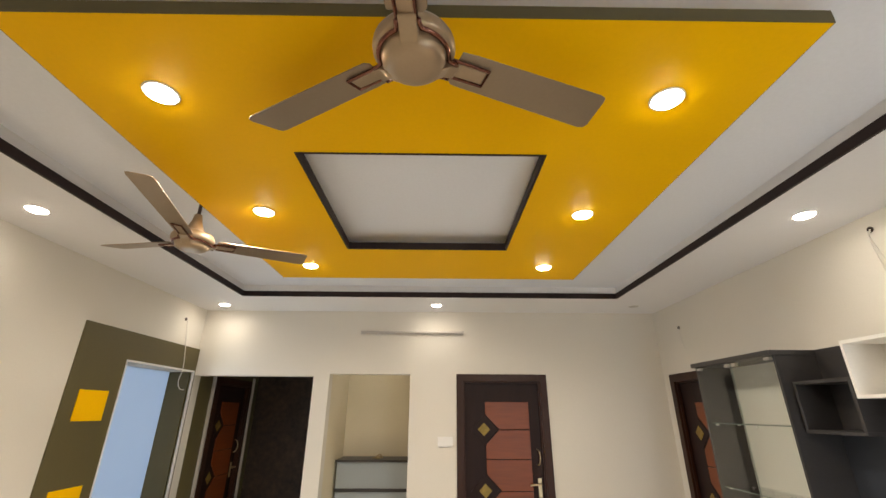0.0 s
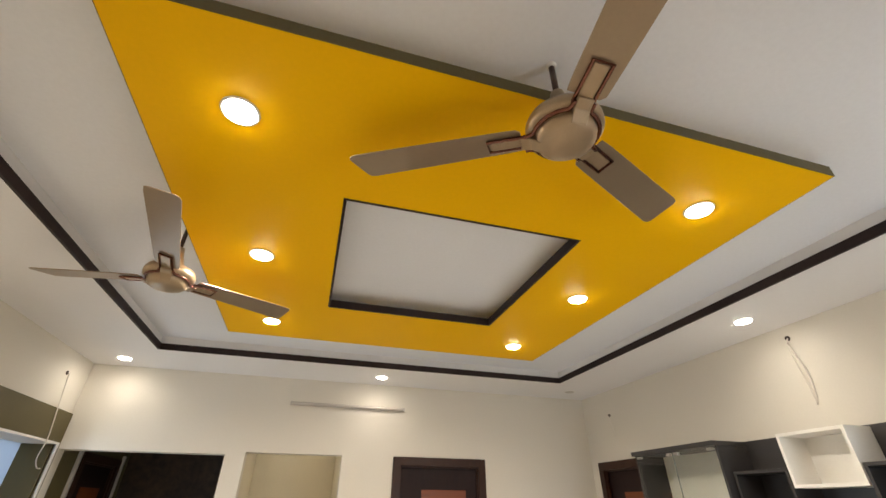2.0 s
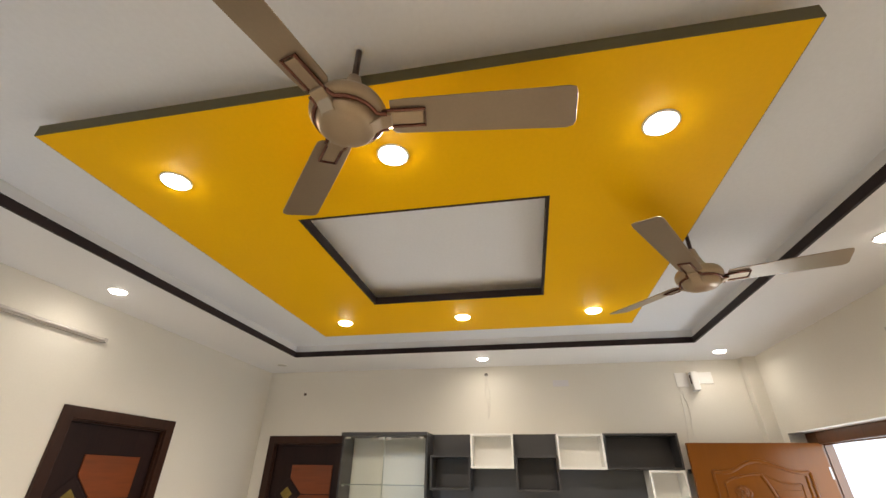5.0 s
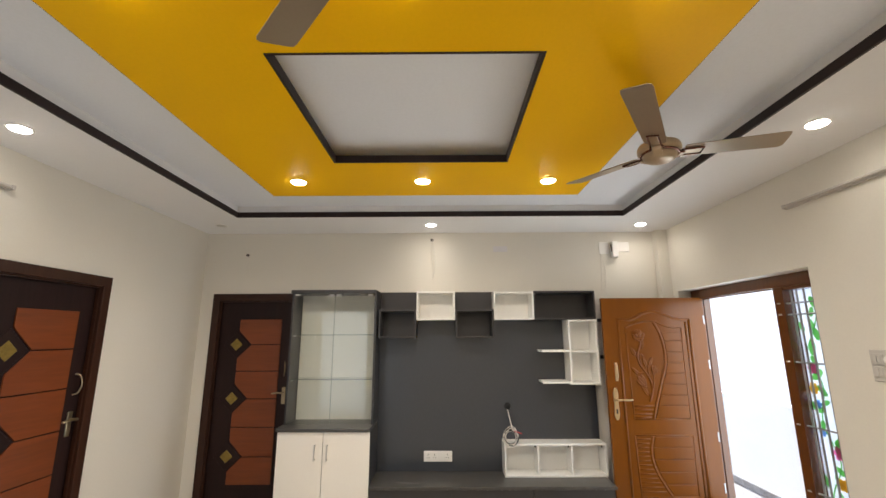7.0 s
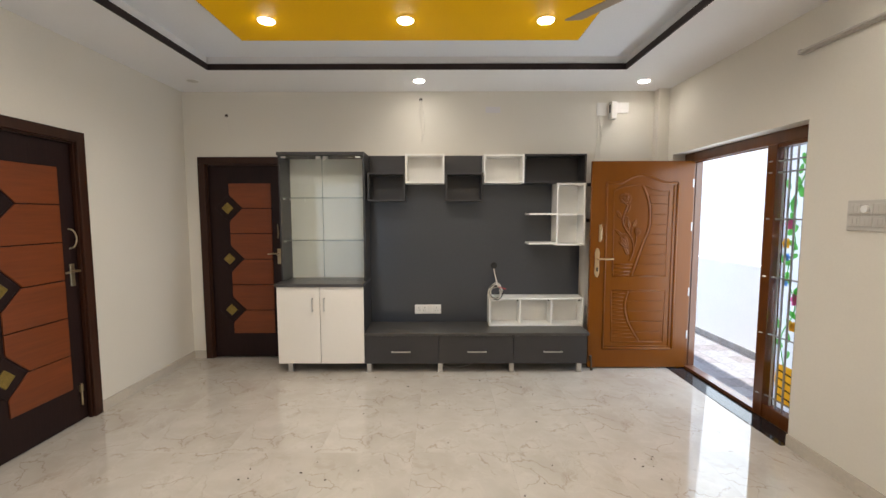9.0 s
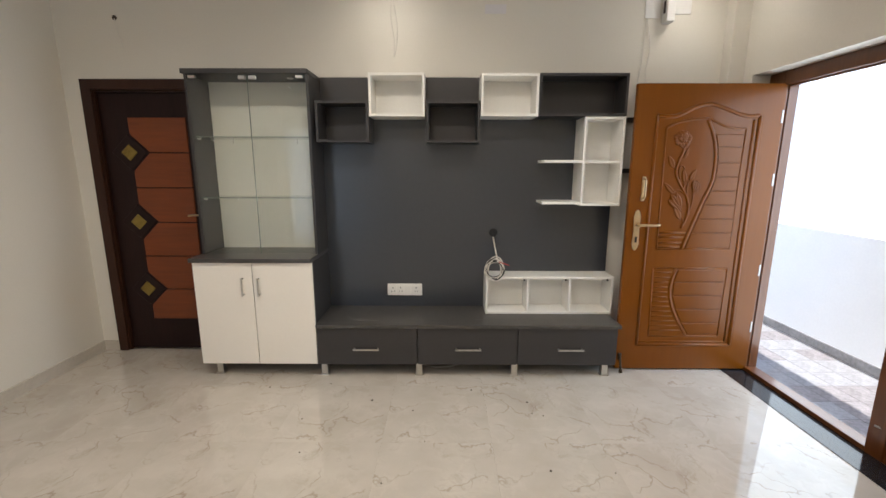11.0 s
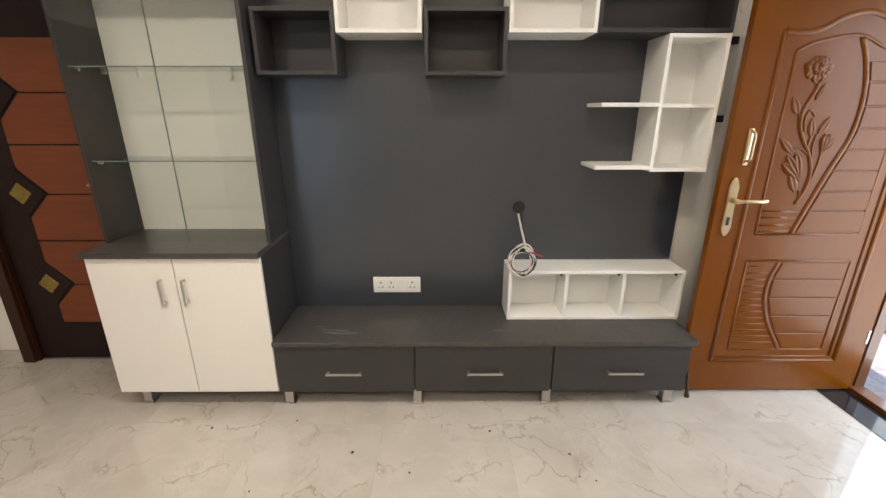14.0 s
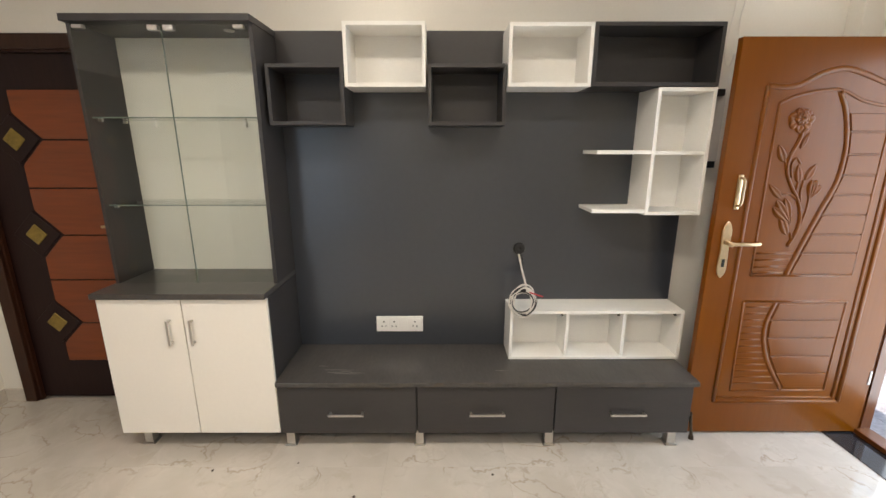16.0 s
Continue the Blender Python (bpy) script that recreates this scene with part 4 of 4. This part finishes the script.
cab = thing("display_cabinet", (2.37, 3.15, 0), "tall display cabinet with glass doors above white cupboard doors", "cabinet")
CY0, CY1 = 2.740, 3.560
part("base_carcass", box(2.170, E_ - 0.002, CY0, 3.556, 0.095, 0.833), GREY, cab, "charcoal base sides")
for a, b in ((3.556, 3.154), (3.149, 2.741)):
    dr = part("cupboard_door", box(2.150, 2.168, a, b, 0.097, 0.831, 0.0015), DWHITE, cab, "glossy off white door")
    c = 3.219 if a > 3.2 else 3.110
    bm = box(2.122, 2.129, c - 0.006, c + 0.006, 0.600, 0.730, 0.002)
    for z in (0.606, 0.718):
        box(2.127, 2.151, c - 0.006, c + 0.006, z, z + 0.010, bm=bm)
    part("handle", bm, CHROME, dr, "chrome bar handle")
part("counter_top", box(2.133, E_ - 0.002, 2.741, 3.573, 0.834, 0.862, 0.004), TOPM, cab, "charcoal counter slab")
GX = 2.297
part("side_panel", box(GX, E_ - 0.002, CY0, CY0 + 0.018, 0.862, 2.068), GREY, cab, "charcoal upright side")
part("side_panel", box(GX, E_ - 0.002, 3.543, 3.560, 0.862, 2.068), GREY, cab, "charcoal upright side")
part("top_board", box(2.262, E_ - 0.002, CY0 - 0.004, 3.562, 2.068, 2.098, 0.002), GREY, cab, "thick charcoal top board")
part("back_board", box(2.560, E_ - 0.003, CY0 + 0.018, 3.543, 0.862, 2.068), BACKW, cab, "white laminate back, toned for the glass reflections")
for z in (1.255, 1.668):
    sh = part("glass_shelf", box(2.325, 2.558, CY0 + 0.019, 3.542, z, z + 0.006), GLASS, cab, "clear glass shelf")
    part("glass_edge", box(2.3235, 2.325, CY0 + 0.019, 3.542, z, z + 0.006), GEDGE, sh, "green glass edge")
    for y in (3.40, 2.93):
        part("back_pin", box(2.540, 2.560, y - 0.007, y + 0.007, z - 0.030, z - 0.001, 0.002), PLASTIC, sh)
    for x in (2.36, 2.52):
        for y in (CY0 + 0.030, 3.534):
            part("shelf_pin", box(x - 0.006, x + 0.006, y - 0.010, y + 0.010, z - 0.014, z - 0.001), CHROME, sh)
for a, b, s in ((3.542, 3.142, 1), (3.138, 2.760, -1)):
    gd = part("glass_door", box(GX - 0.008, GX - 0.003, b, a, 0.868, 2.060), GLASS, cab, "clear glass door")
    e = b if s > 0 else a
    part("glass_edge", box(GX - 0.008, GX - 0.003, min(e, e - 0.0008 * s), max(e, e - 0.0008 * s), 0.868, 2.060), GEDGE, gd, "green glass edge")
    e = b if s > 0 else a
    part("clip", box(GX - 0.014, GX + 0.010, e + s * 0.010, e + s * 0.055, 2.036, 2.058, 0.002), CHROME, gd, "chrome glass clip")
    e = a if s > 0 else b
    part("clip", box(GX - 0.014, GX + 0.010, e - s * 0.015, e - s * 0.06, 2.044, 2.060, 0.002), CHROME, gd, "chrome glass clip")
part("cabinet_lamp", lathe([(0.0, -0.004), (0.022, -0.004), (0.026, 0.0)], (2.42, 2.90, 2.068), 20), CHROME, cab, "small round lamp, off")
foot(cab, 3.46, 2.19)
foot(cab, 3.46, 2.50)
foot(cab, 2.80, 2.50)


# ---- fittings ----
def socket_plate(y0, y1, z0, z1, x):
    s = thing("socket_plate", (x, (y0 + y1) / 2, z0), "white triple socket plate on the dark panel above the bench", "socket")
    part("plate", box(x - 0.012, x, y0, y1, z0, z1, 0.003), PLASTIC, s)
    for u, w in ((0.16, 0.22), (0.38, 0.22), (0.60, 0.16), (0.83, 0.24)):
        c = y1 - (y1 - y0) * u
        h = (y1 - y0) * w / 2 - 0.003
        pl = part("module", box(x - 0.015, x - 0.011, c - h, c + h, z0 + 0.012, z1 - 0.012, 0.001), PLASTIC, s)
        zc = (z0 + z1) / 2
        if u != 0.60:
            for dy, dz, r in ((0, 0.016, 0.0048), (0.011, -0.011, 0.0038), (-0.011, -0.011, 0.0038)):
                part("pin_hole", rod((x - 0.0165, c + dy, zc + dz), (x - 0.0145, c + dy, zc + dz), r, 8), BLACK, pl)
    return s


socket_plate(2.014, 2.285, 0.484, 0.578, BX)
solo("cable_grommet", lathe([(0.0, 0.0), (0.030, 0.0), (0.033, 0.004), (0.030, 0.009), (0.012, 0.010), (0.0, 0.006)], (0, 0, 0), 24), BLACK, "round black cable grommet in the dark panel", "grommet")
g = bpy.data.objects["cable_grommet"]
g.matrix_world = pose(BX, 1.468, 0.984, 0, -90, 0)
coil = thing("cable_coil", (2.36, 1.47, 0.66), "coil of white and black cables hanging over the white shelf", "cable")
rc = random.Random(7)
part("cable_tail", tube(spline([(2.565, 1.472, 0.975), (2.54, 1.468, 0.94), (2.47, 1.462, 0.88), (2.375, 1.455, 0.815)], 6), 0.0055, 8), WIRE, coil, "pale flat cable", True)
part("cable_tail", tube(spline([(2.565, 1.462, 0.97), (2.52, 1.452, 0.93), (2.45, 1.458, 0.86), (2.37, 1.450, 0.80)], 6), 0.0035, 8), BLACK, coil, "black thin cable", True)
for k in range(15):
    cy, cz, ry, rz, dx = 1.475 + rc.uniform(-0.008, 0.008), 0.745 + rc.uniform(-0.006, 0.006), rc.uniform(0.040, 0.070), rc.uniform(0.054, 0.090), rc.uniform(-0.008, 0.008)
    dark = k in (3, 6, 9)
    dx -= 0.004 if dark else 0
    pts = [(2.350 + dx + 0.006 * math.sin(2 * a + k), cy + ry * math.cos(a), cz + rz * math.sin(a)) for a in [2 * math.pi * i / 28 for i in range(28)]]
    part("cable_loop", tube(pts, 0.0036 if dark else 0.0044, 6, closed=True), BLACK if dark else WIRE, coil, "black cable loop" if dark else "white cable loop", True)
part("red_plug", rod((2.332, 1.445, 0.800), (2.325, 1.375, 0.778), 0.004, 8), RED, coil, "small red cable tip")
part("tie", box(2.338, 2.365, 1.462, 1.490, 0.795, 0.815, 0.004), BLACK, coil, "black cable tie")


def plate_switch(name, m, w, h, rows, label):
    """A switch plate; its front looks to -y, centre at the origin."""
    s = thing(name, (0, 0, 0), label, "switch plate")
    part("plate", box(-w / 2, w / 2, -0.010, 0, -h / 2, h / 2, 0.003), PLASTIC, s)
    n = max(1, int(w / 0.024))
    for r in range(rows):
        rh = (h - 0.024) / rows
        for k in range(n):
            a = -w / 2 + 0.012 + k * (w - 0.024) / n
            z = -h / 2 + 0.012 + r * rh
            part("rocker", box(a + 0.0004, a + (w - 0.024) / n - 0.0004, -0.0125, -0.009, z + 0.003, z + rh - 0.003, 0.001), PLASTIC if h < 0.12 else GREYPL, s)
    s.matrix_world = m
    return s


plate_switch("switch_plate", pose(0.352, N, 1.47), 0.145, 0.09, 1, "white switch plate beside the dark door")
sb = thing("switch_board", (0, 0, 0), "pale grey double row switch board beside the entrance", "switch plate")
part("plate", box(-0.112, 0.112, -0.012, 0, -0.083, 0.083, 0.004), GREYPL, sb)
for z0, z1 in ((0.006, 0.062), (-0.058, -0.006)):
    part("row_frame", box(-0.101, 0.101, -0.0145, -0.0125, z0 - 0.003, z1 + 0.003, 0.001), GREYPL, sb, "thin raised frame")
    for k in range(3):
        a = -0.099 + 0.066 * k
        knob = z0 > 0 and k == 1
        md = part("module", box(a + 0.001, a + 0.065, -0.019, -0.0146, z0, z1, 0.0015), GREYPL, sb)
        if knob:
            part("knob", rod((a + 0.033, -0.034, 0.034), (a + 0.033, -0.0191, 0.034), 0.019, 24), PLASTIC, md, "round white fan regulator knob")
        else:
            for c in (0.022, 0.044):
                part("rocker", box(a + c - 0.0095, a + c + 0.0095, -0.0215, -0.0191, z0 + 0.008, z1 - 0.008, 0.001), GREYPL, md)
sb.matrix_world = pose(0.485, S, 1.497, 0, 0, 180)


def batten(x0, x1, y, z, out, label):
    b = thing("light_batten", ((x0 + x1) / 2, y, z), label, "tube light", "unlit tube battens")
    part("housing", box(x0, x1, y, y + out * 0.022, z - 0.012, z + 0.020, 0.003), BATTEN, b)
    part("tube", rod((x0 + 0.02, y + out * 0.028, z + 0.004), (x1 - 0.02, y + out * 0.028, z + 0.004), 0.010, 12), BATTEN, b, "unlit milky tube")
    for x in (x0, x1 - 0.02):
        part("end_cap", box(x, x + 0.02, y + out * 0.022, y + out * 0.040, z - 0.010, z + 0.018, 0.002), BATTEN, b)


batten(-0.533, 0.541, N, 2.512, -1, "slim unlit tube batten high on the wall over the alcove")
batten(-0.12, 0.965, S, 2.500, 1, "slim unlit tube batten high on the wall by the entrance")

mcb = thing("junction_box", (E_, 0.30, 2.50), "white wall plate with a terminal box, its side shadow painted, and hanging wire", "junction box")
part("plate", box(E_ - 0.008, E_, 0.335, 0.438, 2.50, 2.628, 0.002), PLASTIC, mcb)
part("box_body", box(E_ - 0.075, E_, 0.262, 0.318, 2.46, 2.625, 0.004), PLASTIC, mcb, "narrow white box")
part("cover", box(E_ - 0.010, E_, 0.12, 0.255, 2.525, 2.628, 0.002), PLASTIC, mcb, "white blank plate")
# Thin brown sheet painted on for the shadow at the box's side.
part("box_side_shade", box(E_ - 0.050, E_ - 0.020, 0.3175, 0.3185, 2.52, 2.60), FRAMEW, mcb)
part("wire", tube(spline([(E_ - 0.006, 0.42, 2.50), (E_ - 0.01, 0.405, 2.42), (E_ - 0.008, 0.385, 2.30), (E_ - 0.008, 0.40, 2.16), (E_ - 0.01, 0.395, 2.05)], 6), 0.0026, 6), WIRE, mcb, "thin hanging wire")
part("wire", tube(spline([(E_ - 0.01, 0.425, 2.50), (E_ - 0.01, 0.430, 2.36), (E_ - 0.01, 0.437, 2.20), (E_ - 0.01, 0.455, 2.06), (E_ - 0.01, 0.452, 1.985), (E_ - 0.01, 0.435, 1.94), (E_ - 0.01, 0.415, 1.95), (E_ - 0.01, 0.405, 2.0)], 6), 0.0028, 6), WIRE, mcb, "thin looped wire")


def hook_wire(name, at, pts, label, r=0.0032):
    h = thing(name, at, label, "loose wires")
    a = Vector(at)
    part("hole", rod(a - Vector((0.0025, 0, 0)), a + Vector((0.0025, 0, 0)), 0.016, 16), BROWNP, h)
    for p in pts:
        part("wire", tube(spline(p, 6), r, 6), WIRE, h, "", True)
    return h


X = E_ - 0.006
hook_wire("hanging_wires", (E_ - 0.004, 2.212, 2.66), [[(X, 2.212, 2.66), (X - 0.02, 2.215, 2.62), (X, 2.222, 2.50), (X - 0.01, 2.20, 2.35), (X, 2.205, 2.245)], [(X, 2.210, 2.66), (X - 0.03, 2.20, 2.60), (X - 0.01, 2.178, 2.45), (X, 2.185, 2.32), (X, 2.205, 2.245)]], "thin pale wires hanging from a hole in the wall")
hook_wire("hanging_wires", (E_ - 0.004, 4.175, 2.505), [[(X, 4.175, 2.50), (X - 0.01, 4.165, 2.45), (X, 4.155, 2.38), (X, 4.135, 2.30)]], "short pale wire from a dark hole above the door", 0.0024)
XW = W + 0.02
hook_wire("hanging_wires", (W + 0.004, 4.275, 2.575), [[(XW, 4.275, 2.57), (XW, 4.295, 2.48), (XW, 4.345, 2.30), (XW + 0.02, 4.345, 2.12), (XW + 0.03, 4.30, 1.99), (XW + 0.03, 4.35, 1.93), (XW + 0.02, 4.43, 1.925)]], "white cord hanging in front of the olive panel", 0.004)
mp = thing("meter_cover", (E_, 0.51, 1.44), "narrow grey cover plate with black corner clips behind the open door", "cover plate")
part("cover", box(E_ - 0.035, E_, 0.43, 0.592, 1.46, 1.81, 0.003), GREYPL, mp)
for z in (1.43, 1.79):
    part("clip", box(E_ - 0.075, E_ - 0.0352, 0.462, 0.530, z, z + 0.034, 0.003), BLACK, mp, "black corner clip")

solo("blank_plate", box(E_ - 0.004, E_, 1.41, 1.56, 2.53, 2.59, 0.001), LILAC, "white blank plate high on the wall above the boxes", "wall plate")

# ---- outside ----
tagged(part("ground", box(-60, 60, -60, 60, -0.36, -0.30), GROUND), "dry bare ground", kind="structure")
tagged(part("balcony_slab", box(0.2, 7.5, -1.44, S - 0.24, -0.28, -0.045), STONE), "concrete balcony slab", kind="structure")
tagged(part("parapet", box(0.2, 7.5, -1.44, -1.32, -0.045, 0.96), OUTWALL), "bright white balcony parapet", kind="structure")
tagged(part("parapet_skirting", box(0.2, 7.5, -1.319, -1.307, -0.03, 0.045), STONEB), "pale tile skirting of the parapet", kind="structure")
# White block added as a bright backdrop beyond the parapet.
house = thing("neighbour_house", (3, -5.5, -0.3), "added white backdrop for the overexposed outside", "house", kind="structure")
part("wall", box(-4, 12, -7.5, -4.5, -0.3, 6.5), OUTWALL, house, "plain white backdrop face")
wall("wall_outer", [(E_ + 0.15, 7.5, S - 0.24, S - 0.10, -0.05, TOP), (W - 0.15, W - 0.05, 6.37, 6.5, 0, TOP)], OUTWALL, "white outer wall beside the balcony")
# Unseen backing sheet that closes the east door opening against outside light.
tagged(part("wall_behind_doors", box(E_ + 0.15, E_ + 0.2, S - 0.1, N + 0.3, 0, TOP), OUTWALL), "unseen backing sheet behind the inner doors", kind="structure")

# floor slab and tiles
tagged(part("slab", box(W - 0.23, E_ + 0.15, S - 0.24, 6.5, -0.28, -0.012), SKIRT), "pale mortar bed under the tiles", kind="structure")
floor = thing("floor", (0, 0, -0.01), "polished pale beige marble tile floor with brown veins", "floor", kind="structure")


def tile_mesh(name, w, d, mat, h=0.010, bev=0.001):
    bm = box(-w / 2, w / 2, -d / 2, d / 2, -h, 0, 0)
    me = bpy.data.meshes.new(name)
    bm.to_mesh(me)
    bm.free()
    me.materials.append(mat)
    return me


G = 0.6
cache = {}
xs = [W] + [1.42 + G * k for k in range(-6, 2)] + [E_]
ys = [S] + [1.58 + G * k for k in range(-3, 8)] + [6.25]
for x0, x1 in zip(xs, xs[1:]):
    for y0, y1 in zip(ys, ys[1:]):
        if x1 - x0 < 0.01 or y1 - y0 < 0.01:
            continue
        key = (round(x1 - x0, 3), round(y1 - y0, 3))
        w, d = x1 - x0 - 0.0003, y1 - y0 - 0.0003
        if key not in cache:
            cache[key] = tile_mesh("tile", w, d, MARBLE)
        t = new("tile", cache[key])
        t.parent = floor
        t.location = ((x0 + x1) / 2, (y0 + y1) / 2, 0.01)
paving = thing("balcony_floor", (3, -0.9, -0.045), "speckled brown and beige balcony tiles", "paving", kind="structure")
pm = [tile_mesh("paver", 0.198, 0.198, STONE, 0.012), tile_mesh("paver", 0.198, 0.198, STONEB, 0.012)]
rp = random.Random(11)
for i in range(22):
    for j in range(4):
        t = new("paver", pm[rp.random() < 0.55])
        t.parent = paving
        t.location = (1.2 + 0.2 * i - 3, -0.59 - 0.2 * j + 0.9, 0.013)

# loose grit on the floor
bm = bmesh.new()
rg = random.Random(21)
spots = [(0.65, 3.14), (0.55, 3.16), (0.546, 2.667), (0.886, 2.85), (0.546, 0.748), (0.77, 0.688), (0.512, 1.424), (0.68, 1.338), (0.74, 0.712), (0.668, 0.733)]
spots += [(rg.uniform(0.35, 2.05), rg.uniform(0.7, 3.3)) for k in range(24)]
for x, y in spots:
    a, w, h = rg.uniform(0, math.pi), rg.uniform(0.004, 0.010), rg.uniform(0.002, 0.004)
    ring = [(x + w * (0.6 + 0.4 * rg.random()) * math.cos(a + t) * (1.0 if k % 2 else 0.6), y + w * (0.5 + 0.5 * rg.random()) * math.sin(a + t)) for k, t in enumerate([0, 1.2, 2.5, 3.7, 5.0])]
    prism(ring, "z", 0.0, h, bm)
solo("floor_grit", bm, BROWNP, "small dark crumbs of grit scattered on the marble floor", "grit", kind="stuff")
